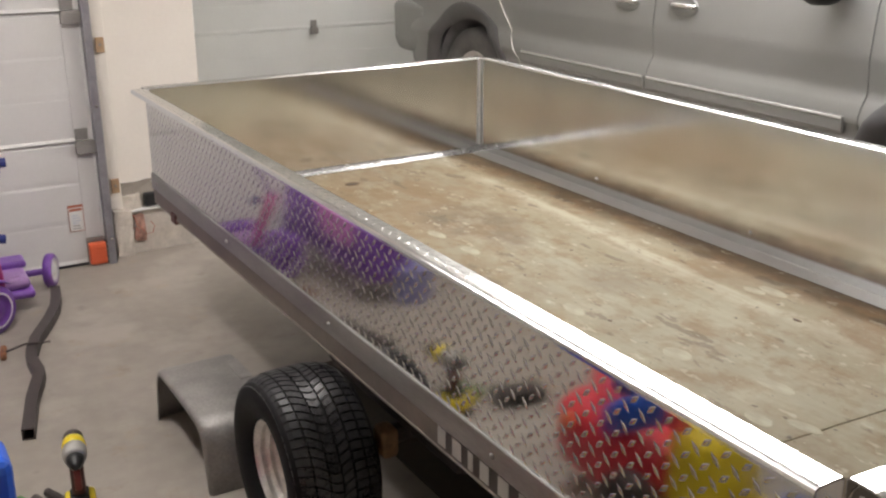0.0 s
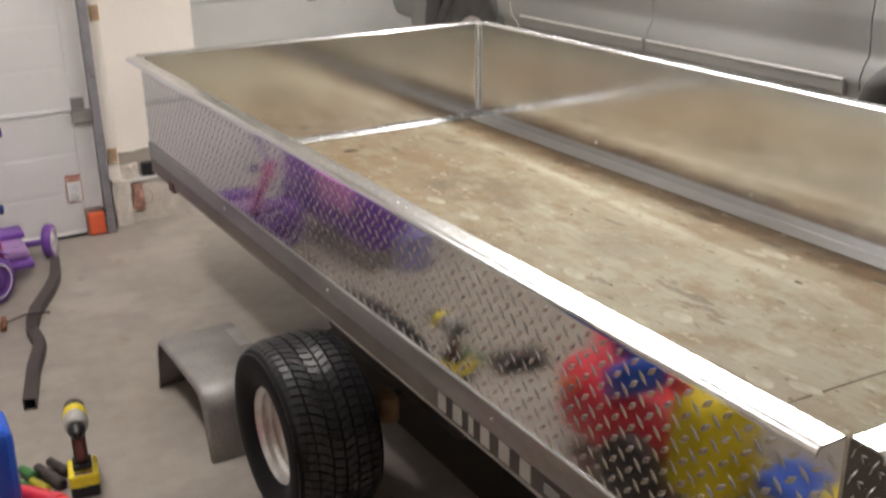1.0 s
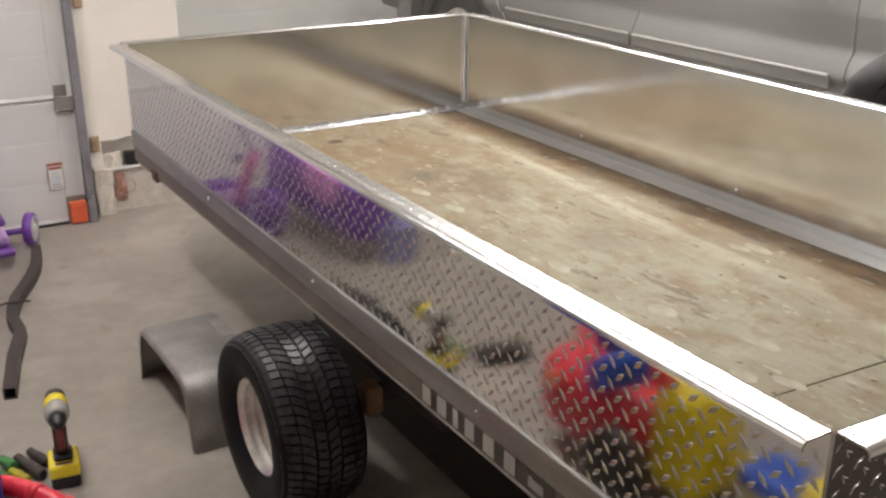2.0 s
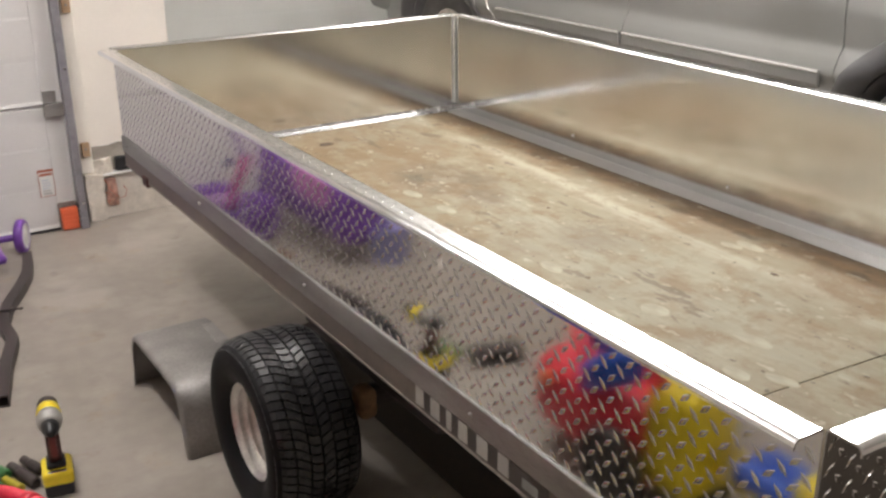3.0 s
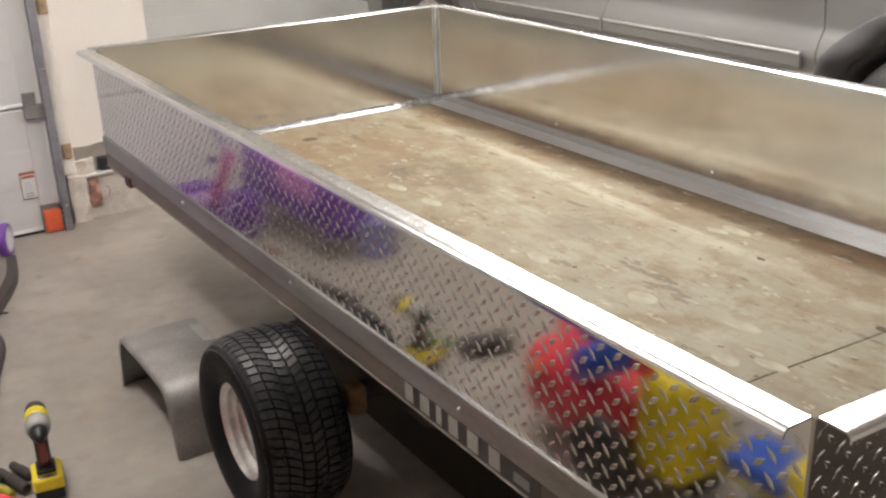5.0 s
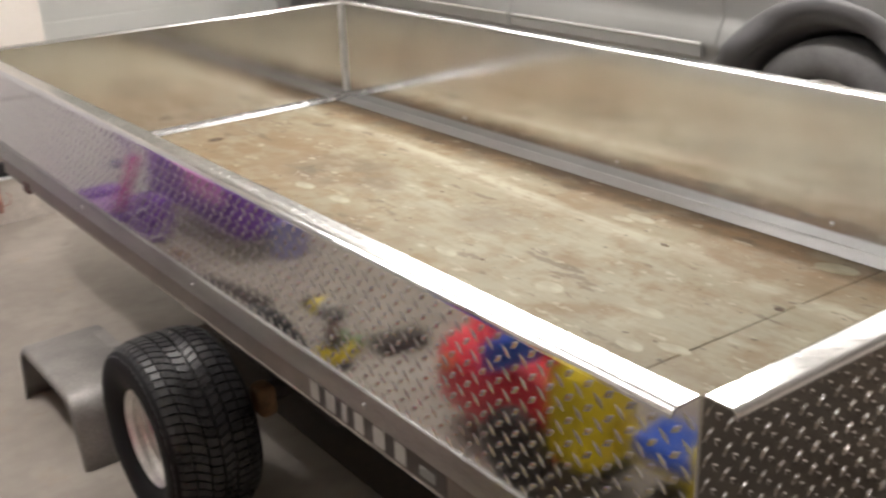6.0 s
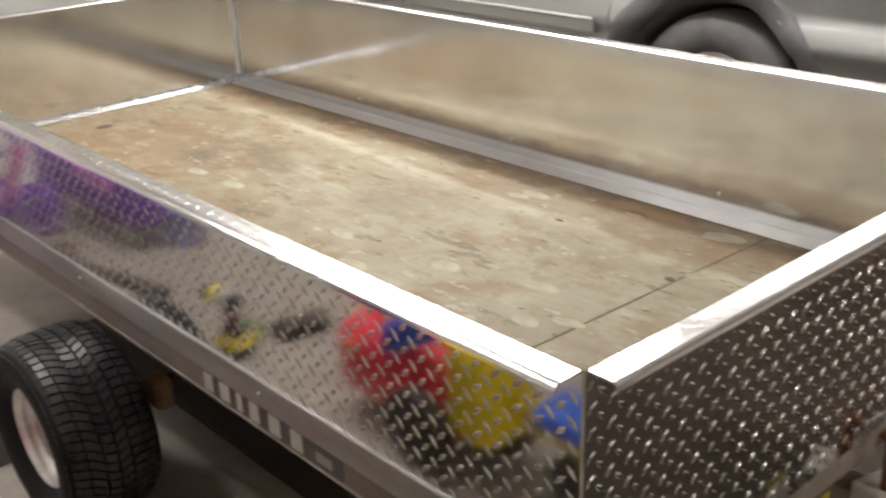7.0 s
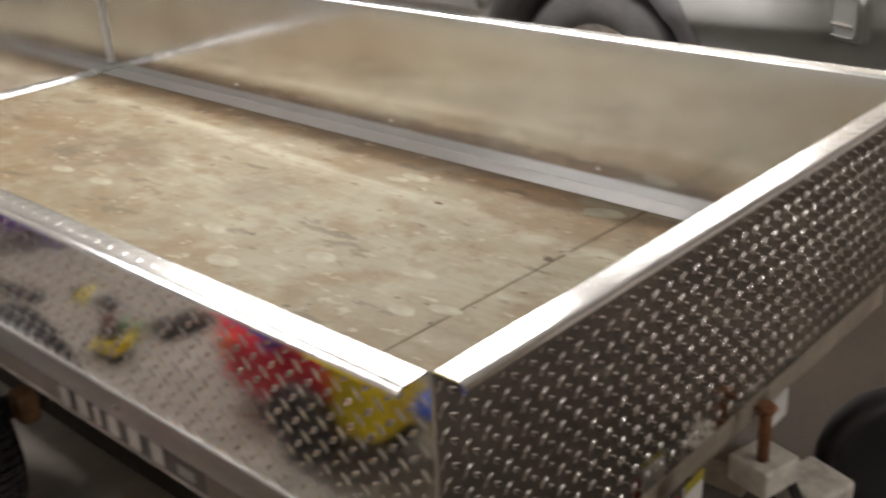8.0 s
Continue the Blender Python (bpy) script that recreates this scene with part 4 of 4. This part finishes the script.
def car_core():
    """The closed inner body: dark tub, pillars and roof, a little inside the outer panels."""
    bm = bmesh.new()
    rows = []
    ys = [0.42, 0.6, 0.9, 1.4, 1.9, 2.3, 2.8, 3.6, 4.6, 5.5, 5.85, 6.0]
    tops = [0.85, 1.08, 1.15, 1.2, 1.26, 1.55, 1.86, 1.93, 1.93, 1.90, 1.8, 1.2]
    for y, top in zip(ys, tops):
        ring = []
        zs = [0.42, 0.7, 0.95, 1.15, 1.27, 1.6, 1.93]
        left = [(car_side(y, min(z, top)) + 0.11, min(z, top)) for z in zs]
        if any(abs(y - ay) < 0.6 for ay, az in ARCHES):
            left = [(x + (0.34 if z < 0.9 else 0.0), z) for x, z in left]
        right = [(2.0 - x, z) for x, z in left[::-1]]
        rows.append([bm.verts.new((x, y, z)) for x, z in left + right])
    n = len(rows[0])
    for a, b in zip(rows, rows[1:]):
        for k in range(n):
            bm.faces.new((a[k], a[(k + 1) % n], b[(k + 1) % n], b[k]))
    bm.faces.new(rows[0])
    bm.faces.new(rows[-1][::-1])
    bmesh.ops.recalc_face_normals(bm, faces=bm.faces[:])
    return bm


part("body", car_core(), M_CAR, car)
part("underbody", box((0.12, 0.5, 0.36), (1.88, 5.9, 0.46)), M_BLACK, car)
for y0, y1 in ((2.5, 3.24), (3.4, 4.5), (4.7, 5.6)):
    bm = bmesh.new()
    q = [bm.verts.new((car_side(y, z) + 0.1, y, z)) for y, z in ((y0 - (0.25 if y0 < 3 else 0), 1.3), (y1, 1.3), (y1, 1.76), (y0 + (0.15 if y0 < 3 else 0), 1.76))]
    bm.faces.new(q)
    wob = part("side_window", bm, M_GLASS, car, "dark tinted side window")
    md = wob.modifiers.new("thickness", "SOLIDIFY")
    md.thickness = 0.006
# lower moulding with its bright line
part("side_moulding", extrude_xz([(0.002, 0.635), (-0.005, 0.648), (-0.008, 0.690), (-0.004, 0.708), (0.01, 0.708), (0.01, 0.635)], 2.09, 3.30), M_CAR, car, "moulding with a bright edge")
part("side_moulding", extrude_xz([(0.002, 0.635), (-0.005, 0.648), (-0.008, 0.690), (-0.004, 0.708), (0.01, 0.708), (0.01, 0.635)], 3.325, 4.42), M_CAR, car, "moulding with a bright edge")
for y0, y1 in ((2.09, 3.30), (3.325, 4.42)):
    part("bright_strip", tube([(-0.007, y0 + 0.005, 0.702), (-0.007, y1 - 0.005, 0.702)], 0.0055, 12), M_BRIGHT, car, "thin bright strip")


def door_handle(y, z):
    h = new("door_handle")
    h.parent = car
    h.location = (car_side(y, z), y, z)
    h.scale = (1.1, 1.2, 1.2)
    bowl = lathe([(0.0, 0.004), (0.045, 0.002), (0.058, -0.003), (0.066, -0.004), (0.07, 0.004)], 28, "x")
    part("recess", turned(bowl, Matrix.Diagonal((1, 1.15, 0.62, 1))), M_CAR, h, smooth=True)
    part("grip", turned(tube([(-0.004, -0.075, 0.004), (-0.022, -0.05, 0.005), (-0.026, 0, 0.006), (-0.022, 0.05, 0.005), (-0.004, 0.075, 0.004)], 0.012, 10), Matrix.Diagonal((1, 1, 1, 1))), M_FLANGE, h, smooth=True)


# bright tube added along the seam to draw the door edge's highlight
seam_line = [(car_side(seam_rear(z), z) - 0.001, seam_rear(z), z) for z in [0.45 + 0.035 * k for k in range(23)]]
part("edge_highlight", tube(seam_line, 0.0035, 6), M_CHROME, car, "bright line for the highlight on the door edge")
door_handle(3.10, 1.065)
door_handle(3.52, 1.06)
part("mirror", turned(lathe([(0.0, -0.1), (0.05, -0.095), (0.08, -0.06), (0.085, 0.0), (0.07, 0.05), (0.0, 0.06)], 20, "y"), Matrix.Translation((-0.1, 2.2, 1.245)) @ Matrix.Diagonal((1.4, 1.0, 1.1, 1))), M_BLACK, car, "black door mirror", smooth=True)
part("mirror_arm", box((-0.06, 2.16, 1.195), (0.1, 2.26, 1.23), 0.008), M_BLACK, car)
# bumpers and front lamp
part("rear_bumper", extrude_xz([(0.14, 0.50), (0.07, 0.53), (0.04, 0.60), (0.035, 0.84), (0.06, 0.87), (1.94, 0.87), (1.965, 0.84), (1.96, 0.60), (1.93, 0.53)], 5.70, 6.12, 0.012), M_CAR, car)
part("tail_lamp", box((0.16, 6.03, 1.0), (0.3, 6.09, 1.4), 0.01), M_RED, car)
part("front_bumper", turned(extrude_xz([(0.35, 0.40), (0.3, 0.48), (0.29, 0.6), (0.3, 0.68), (1.7, 0.68), (1.71, 0.6), (1.7, 0.48)], 0.22, 0.5, 0.015), Matrix.Identity(4)), M_CAR, car)
recess = new("lamp_recess")
recess.parent = car
recess.matrix_local = Matrix.Translation((car_side(0.6, 0.74) - 0.006, 0.60, 0.752)) @ Matrix.Rotation(-0.42, 4, "Z")
ring = box((-0.004, -0.13, -0.085), (0.03, 0.13, 0.085), 0.03, 4)
part("bezel", ring, M_CAR, recess)
part("pocket", box((-0.006, -0.105, -0.062), (0.01, 0.105, 0.07), 0.025, 4), M_CARTRIM, recess, "grey moulded pocket")
part("divider", box((-0.012, 0.012, -0.055), (0.004, 0.03, 0.066), 0.004), M_CAR, recess)
part("bright_bar", box((-0.0115, -0.085, -0.028), (-0.005, 0.012, -0.018), 0.002), M_CHROME, recess, "bright lower lamp edge")

# ---------------------------------------------------------------- loose things on the floor
# cordless drill, standing on its battery, chuck away from the trailer's tail
drill = thing("cordless_drill", "yellow and black cordless impact driver standing on its battery", "power drill", (-0.578, 1.84, 0.0), rot=math.radians(-9))
drill.scale = (0.86, 0.86, 0.86)
part("battery", box((-0.042, -0.055, 0.0), (0.042, 0.055, 0.05), 0.008), M_BLACK, drill, "black battery pack")
part("battery_cap", box((-0.045, -0.058, 0.035), (0.045, 0.058, 0.082), 0.012, 3), M_YELLOW, drill, "yellow battery housing")
part("badge", box((-0.026, -0.05, 0.0805), (0.026, -0.038, 0.084), 0.001), M_CHROME, drill, "bright badge")
part("grip_base", box((-0.028, -0.03, 0.08), (0.028, 0.04, 0.098), 0.007), M_BLACK, drill)
part("handle", tube([(0, 0.01, 0.085), (0, 0.004, 0.12), (0, 0.004, 0.16), (0, 0.01, 0.2)], 0.021, 14), M_GRIP, drill, smooth=True)
part("trigger", box((-0.011, -0.03, 0.12), (0.011, -0.01, 0.19), 0.005), M_MAROON, drill, "dark red trigger")
part("rear_cap", turned(lathe([(0.0, 0.142), (0.022, 0.14), (0.030, 0.126), (0.032, 0.075), (0.0, 0.075)], 24, "y"), Matrix.Translation((0, 0.0, 0.222))), M_DARK, drill, "dark rear cap", smooth=True)
part("motor_housing", turned(lathe([(0.0, 0.09), (0.033, 0.09), (0.035, 0.075), (0.035, 0.038), (0.0, 0.038)], 24, "y"), Matrix.Translation((0, 0.0, 0.222))), M_YELLOW, drill, "yellow motor housing", smooth=True)
part("gear_case", turned(lathe([(0.0, 0.042), (0.0355, 0.042), (0.037, 0.02), (0.034, -0.004), (0.029, -0.014), (0.0, -0.014)], 24, "y"), Matrix.Translation((0, 0.0, 0.222))), M_GEAR, drill, "silver grey gear case", smooth=True)
part("chuck", turned(lathe([(0.0, -0.018), (0.027, -0.02), (0.024, -0.04), (0.014, -0.058), (0.010, -0.068), (0.0, -0.068)], 24, "y"), Matrix.Translation((0, 0.0, 0.222))), M_BLACK, drill, "black chuck", smooth=True)

# sockets lying beside it
for x, y, a, ln, r, mt, lb in ((-0.652, 1.925, 109, 0.13, 0.016, M_DARK, "dark impact socket lying on the floor"), (-0.622, 1.965, 110, 0.09, 0.014, M_DARK, "dark impact socket lying on the floor"),
                               (-0.684, 1.895, 112, 0.075, 0.014, M_OLIVE, "yellow handled screwdriver bit holder on the floor"), (-0.700, 1.975, 112, 0.06, 0.015, M_GREEN, "green handled tool on the floor"), (-0.722, 1.92, 112, 0.05, 0.013, M_GREEN, "green handled tool on the floor")):
    s = thing("socket", lb, "tool", (x, y, r), rot=math.radians(a), group="sockets on the floor")
    part("barrel", lathe([(0.0, -ln / 2), (r * 0.8, -ln / 2), (r, -ln / 2 + 0.004), (r, ln * 0.1), (r * 0.85, ln * 0.14), (r * 0.85, ln / 2), (r * 0.6, ln / 2), (r * 0.55, ln / 2 - 0.02), (0, ln / 2 - 0.02)], 16, "x"), mt, s, smooth=False)

pouch = thing("tool_pouch", "low black cloth tool pouch lying on the floor", "tool pouch", (-0.80, 1.82, 0.0), rot=math.radians(12))
part("body", rough_block((-0.095, -0.045, 0.0), (0.075, 0.04, 0.042), 33, 0.007, 5), M_HAZED, pouch)
part("flap", rough_block((-0.09, -0.05, 0.041), (0.07, 0.015, 0.051), 34, 0.004, 4), M_DARK, pouch, "dark flap")

# bent square steel tube on the floor
def square_tube(points, half):
    bm = bmesh.new()
    pts = [Vector(p) for p in points]
    rows = []
    for i, p in enumerate(pts):
        d = (pts[min(i + 1, len(pts) - 1)] - pts[max(i - 1, 0)]).normalized()
        n = Vector((-d.y, d.x, 0))
        rows.append([[bm.verts.new(p + n * a * k + Vector((0, 0, b * k + half))) for a, b in ((-1, -1), (1, -1), (1, 1), (-1, 1))] for k in (half, half * 0.82)])
    for (a, ai), (b, bi) in zip(rows, rows[1:]):
        for k in range(4):
            bm.faces.new((a[k], a[(k + 1) % 4], b[(k + 1) % 4], b[k]))
            bm.faces.new((ai[k], bi[k], bi[(k + 1) % 4], ai[(k + 1) % 4]))
    for o, i in (rows[0], rows[-1]):
        for k in range(4):
            bm.faces.new((o[k], i[k], i[(k + 1) % 4], o[(k + 1) % 4]))
    bmesh.ops.recalc_face_normals(bm, faces=bm.faces[:])
    return bm


tagged(part("bent_tube", square_tube([(-0.627, 2.365, 0), (-0.575, 2.6, 0), (-0.535, 2.73, 0), (-0.52, 2.79, 0), (-0.524, 2.92, 0), (-0.512, 2.985, 0), (-0.482, 3.09, 0), (-0.40, 3.27, 0), (-0.358, 3.38, 0), (-0.335, 3.48, 0), (-0.315, 3.6, 0)], 0.019), M_DARK), "bent dark brown square steel tube lying on the floor", "steel tube")
tool = thing("t_handle_tool", "thin steel rod with brown cross handle lying on the tube", "tool", (-0.60, 3.055, 0.0))
part("rod", tube([(0.0, 0.0, 0.012), (0.075, -0.028, 0.042), (0.155, -0.062, 0.046)], 0.0038, 8), M_DARK, tool)
part("handle", tube([(0.008, 0.045, 0.012), (0.0, 0.0, 0.012), (-0.006, -0.045, 0.012)], 0.0115, 12), M_RUST, tool, "brown cross handle", smooth=True)


# purple tricycle
trike = thing("tricycle", "purple and lilac plastic childs tricycle", "tricycle", (-0.66, 3.42, 0.0))


def toy_wheel(name, x, y, r, half, parent, face, rot=0.0):
    w = new(name)
    w.parent = parent
    w.matrix_local = Matrix.Translation((x, y, r)) @ Matrix.Rotation(rot, 4, "Z")
    part("tyre", lathe([(r * 0.62, -half), (r * 0.9, -half), (r, -half * 0.6), (r, half * 0.6), (r * 0.9, half), (r * 0.62, half)], 32, "x"), M_PURPLE, w, smooth=True)
    part("ring", lathe([(r * 0.66, half * 1.0), (r * 0.67, half * 1.08), (r * 0.73, half * 1.08), (r * 0.74, half * 0.95)], 32, "x"), M_WHITE, w, "white ring", smooth=True)
    part("disc", lathe([(0.0, half * 1.05), (r * 0.25, half * 1.1), (r * 0.3, half * 0.8), (r * 0.62, half * 0.8), (r * 0.66, half * 1.02)], 32, "x"), face, w, smooth=True)
    part("disc", lathe([(0.0, -half * 1.05), (r * 0.25, -half * 1.1), (r * 0.3, -half * 0.8), (r * 0.62, -half * 0.8), (r * 0.66, -half * 1.02)], 32, "x"), face, w, smooth=True)


toy_wheel("rear_wheel", 0.352, 0.29, 0.072, 0.018, trike, M_WHITE, -0.42)
toy_wheel("rear_wheel", -0.13, 0.29, 0.072, 0.024, trike, M_WHITE)
toy_wheel("front_wheel", 0.07, -0.13, 0.095, 0.028, trike, M_PURPLE, -0.9)
part("axle", tube([(-0.13, 0.29, 0.072), (0.352, 0.29, 0.072)], 0.014, 10), M_PURPLE, trike)
part("deck", box((0.03, 0.06, 0.085), (0.24, 0.30, 0.135), 0.022, 3), M_LILAC, trike, "lilac deck")
part("deck_skirt", box((0.05, 0.03, 0.055), (0.25, 0.28, 0.088), 0.015, 3), M_PURPLE, trike, "purple skirt under the deck")
part("rear_step", box((0.06, 0.2, 0.13), (0.25, 0.31, 0.16), 0.012, 3), M_PURPLE, trike)
part("fork", box((0.0, -0.2, 0.1), (0.085, -0.07, 0.2), 0.02, 3), M_PURPLE, trike)
part("frame_tube", tube([(0.12, 0.06, 0.11), (0.115, 0.03, 0.18), (0.10, -0.04, 0.28), (0.09, -0.09, 0.37)], 0.024, 12), M_MAGENTA, trike, "magenta frame tube", smooth=True)
part("body", box((-0.30, -0.66, 0.08), (-0.07, 0.14, 0.36), 0.07, 4), M_PURPLE, trike, "purple moulded body")
part("seat", box((-0.28, -0.56, 0.20), (-0.052, -0.20, 0.38), 0.06, 4), M_PINK, trike, "pink lilac seat")
part("backrest", box((-0.28, -0.14, 0.34), (-0.09, -0.07, 0.50), 0.025, 3), M_PURPLE, trike, "purple backrest")
guard_arc = turned(lathe([(0.112, -0.035), (0.118, -0.02), (0.118, 0.02), (0.112, 0.035)], 28, "x"), Matrix.Translation((0.07, -0.13, 0.095)) @ Matrix.Rotation(-0.9, 4, "Z"))
bmesh.ops.delete(guard_arc, geom=[v for v in guard_arc.verts if v.co.z < 0.15], context="VERTS")
part("front_fender", guard_arc, M_PURPLE, trike, smooth=True)
part("grip", tube([(0.13, -0.03, 0.34), (0.16, -0.03, 0.335)], 0.018, 12), M_NAVY, trike)
part("grip", tube([(0.17, -0.02, 0.63), (0.20, -0.02, 0.63)], 0.018, 12), M_NAVY, trike)
part("grip_stalk", tube([(0.09, -0.09, 0.36), (0.14, -0.05, 0.5), (0.175, -0.02, 0.63)], 0.009, 8), M_PURPLE, trike)
part("steering_post", tube([(0.03, -0.1, 0.2), (-0.03, -0.02, 0.46)], 0.018, 12), M_PURPLE, trike, smooth=True)
part("handlebar", tube([(-0.2, 0.02, 0.48), (-0.12, -0.01, 0.46), (-0.03, -0.02, 0.46), (0.0, 0.0, 0.47)], 0.014, 10), M_PURPLE, trike, smooth=True)

bucket = thing("toy_bucket", "lavender plastic toy bucket on the floor", "bucket", (-0.95, 2.78, 0.0))
bucket.scale = (0.62, 0.62, 0.8)
part("shell", lathe([(0.0, 0.01), (0.10, 0.0), (0.112, 0.01), (0.15, 0.19), (0.156, 0.19), (0.156, 0.205), (0.146, 0.205), (0.107, 0.02), (0.0, 0.015)], 32, "z"), M_LAVENDER, bucket, smooth=True)
part("bail", tube([(-0.15, 0, 0.195), (-0.13, 0.06, 0.2), (-0.07, 0.125, 0.2), (0.0, 0.15, 0.2), (0.07, 0.125, 0.2), (0.13, 0.06, 0.2), (0.15, 0, 0.195)], 0.005, 8), M_WHITE, bucket, "white wire bail")

# ride-on toy: red hood, yellow seat box, blue upright and bumper, black wheels
toy = thing("ride_on_toy", "red, yellow and blue plastic ride-on toy with black wheels", "ride-on toy", (-0.66, 1.0, 0.0))
part("chassis", box((-0.14, -0.22, 0.06), (-0.03, 0.2, 0.18), 0.02, 2), M_BLACK, toy, "black chassis")
part("hood", box((-0.14, -0.11, 0.05), (0.05, 0.39, 0.29), 0.08, 5), M_RED, toy, "red rounded hood")
part("seat_box", box((-0.13, -0.24, 0.11), (0.055, -0.075, 0.40), 0.05, 4), M_YELLOW, toy, "yellow seat box")
part("tail_beam", box((-0.10, -0.56, 0.17), (-0.03, -0.2, 0.25), 0.02, 2), M_YELLOW, toy, "yellow rear beam")
part("bumper", box((-0.10, -0.53, 0.245), (0.035, -0.34, 0.305), 0.025, 3), M_BLUE, toy, "blue tail box")
part("tail_piece", box((-0.08, -0.60, 0.0), (0.03, -0.5, 0.34), 0.02, 2), M_YELLOW, toy, "yellow tail piece")
part("knob", lathe([(0.0, -0.025), (0.018, -0.02), (0.026, 0.0), (0.018, 0.02), (0.0, 0.025)], 16, "z"), M_ORANGE, toy, "orange knob", smooth=True).location = (0.064, 0.275, 0.238)
part("upright", turned(box((-0.24, 0.27, 0.0), (-0.122, 0.41, 0.53), 0.03, 3), Matrix(((1, 0, 0.02, 0), (0, 1, 0, 0), (0, 0, 1, 0), (0, 0, 0, 1)))), M_BLUE, toy, "blue upright")
part("upright_panel", box((-0.124, 0.29, 0.04), (-0.116, 0.38, 0.28), 0.003), M_NAVY, toy)
part("dashboard", turned(box((0.0, -0.06, 0.33), (0.055, 0.165, 0.432), 0.03, 3), Matrix(((1, 0, 0, 0), (0, 1, 0, 0), (0, -0.6, 1, 0), (0, 0, 0, 1)))), M_BLUE, toy, "dark blue dashboard")
part("push_bar", tube([(-0.125, 0.37, 0.33), (-0.085, 0.328, 0.33), (-0.055, 0.284, 0.328), (-0.032, 0.25, 0.325), (-0.012, 0.205, 0.312), (0.0, 0.16, 0.28), (0.01, 0.13, 0.22)], 0.021, 16), M_RED, toy, "red push bar", smooth=True)
part("bar_collar", tube([(-0.062, 0.295, 0.3285), (-0.05, 0.276, 0.3275)], 0.0235, 16), M_RED, toy, smooth=True)
part("back_knob", box((0.0, -0.13, 0.375), (0.05, -0.07, 0.43), 0.012), M_RED, toy)
for x, y, k in ((-0.17, 0.0, 1.2), (0.065, 0.0, 1.2), (-0.15, -0.40, 0.8), (-0.08, -0.40, 0.8)):
    w = part("wheel", lathe([(0.0, -0.03), (0.05, -0.032), (0.06, -0.03), (0.085, -0.028), (0.09, -0.02), (0.09, 0.02), (0.085, 0.028), (0.05, 0.032), (0.0, 0.03)], 28, "x"), M_HAZED, toy, "black plastic wheel", smooth=True)
    w.location, w.scale = (x, y, 0.09 * k), (1, k, k)

# tongue of the trailer with its pin, label and jack wheel
tongue = new("tongue")
tongue.parent = trailer
tongue["label"] = "pale aluminium tongue beam"
part("beam", box((0.765, -0.05, 0.28), (0.835, 0.8, 0.345), 0.006), M_BEAM, tongue)
part("pin_block", turned(box((-0.047, -0.048, 0.0), (0.047, 0.040, 0.058), 0.006), Matrix.Translation((0.80, -0.068, 0.3125)) @ Matrix.Rotation(-0.25, 4, "Z")), M_PLATE, tongue, "chipped white pin block")
part("hitch_block", turned(box((-0.055, -0.06, 0.0), (0.055, 0.045, 0.05), 0.008), Matrix.Translation((0.885, -0.13, 0.25)) @ Matrix.Rotation(-0.3, 4, "Z")), M_PLATE, tongue, "chipped white hitch block")
part("strap", turned(box((-0.07, -0.010, 0.0), (0.07, 0.010, 0.006), 0.002), Matrix.Translation((0.845, -0.105, 0.303)) @ Matrix.Rotation(0.65, 4, "Z")), M_BLACK, tongue, "black strap")
part("coupling_cover", box((0.62, -0.13, 0.22), (0.745, -0.07, 0.285), 0.02, 3), M_BLACK, tongue, "black coupling cover")
part("pin", tube([(0.784, -0.075, 0.368), (0.784, -0.074, 0.44), (0.788, -0.07, 0.478)], 0.011, 10), M_RUST, tongue, "rusty iron pin", smooth=True)
part("pin_head", lathe([(0.0, 0.0), (0.02, 0.0), (0.022, 0.006), (0.018, 0.012), (0.0, 0.014)], 6, "z"), M_RUST, tongue).location = (0.789, -0.07, 0.472)
part("tag", box((0.845, -0.062, 0.40), (0.905, -0.058, 0.457)), M_WHITE, tongue, "white tag")
part("notice", box((0.515, -0.062, 0.395), (0.575, -0.058, 0.462)), M_WHITE, tongue, "white paper notice with a yellow head")
part("notice_head", box((0.515, -0.0632, 0.452), (0.575, -0.0622, 0.472)), M_OLIVE, tongue, "yellow head strip")
part("red_marker", box((0.485, -0.062, 0.40), (0.505, -0.054, 0.455), 0.003), M_MAROON, tongue, "dark red side marker")
jack = part("jack_wheel", lathe([(0.0, -0.02), (0.05, -0.03), (0.09, -0.028), (0.12, -0.036), (0.138, -0.02), (0.138, 0.02), (0.12, 0.036), (0.0, 0.03)], 32, "x"), M_BLACK, tongue, "black jack wheel", smooth=True)
jack.location = (1.27, -0.14, 0.145)
jack.scale = (1.05, 1.05, 1.05)
jack.rotation_euler = (0, 0, 0.9)
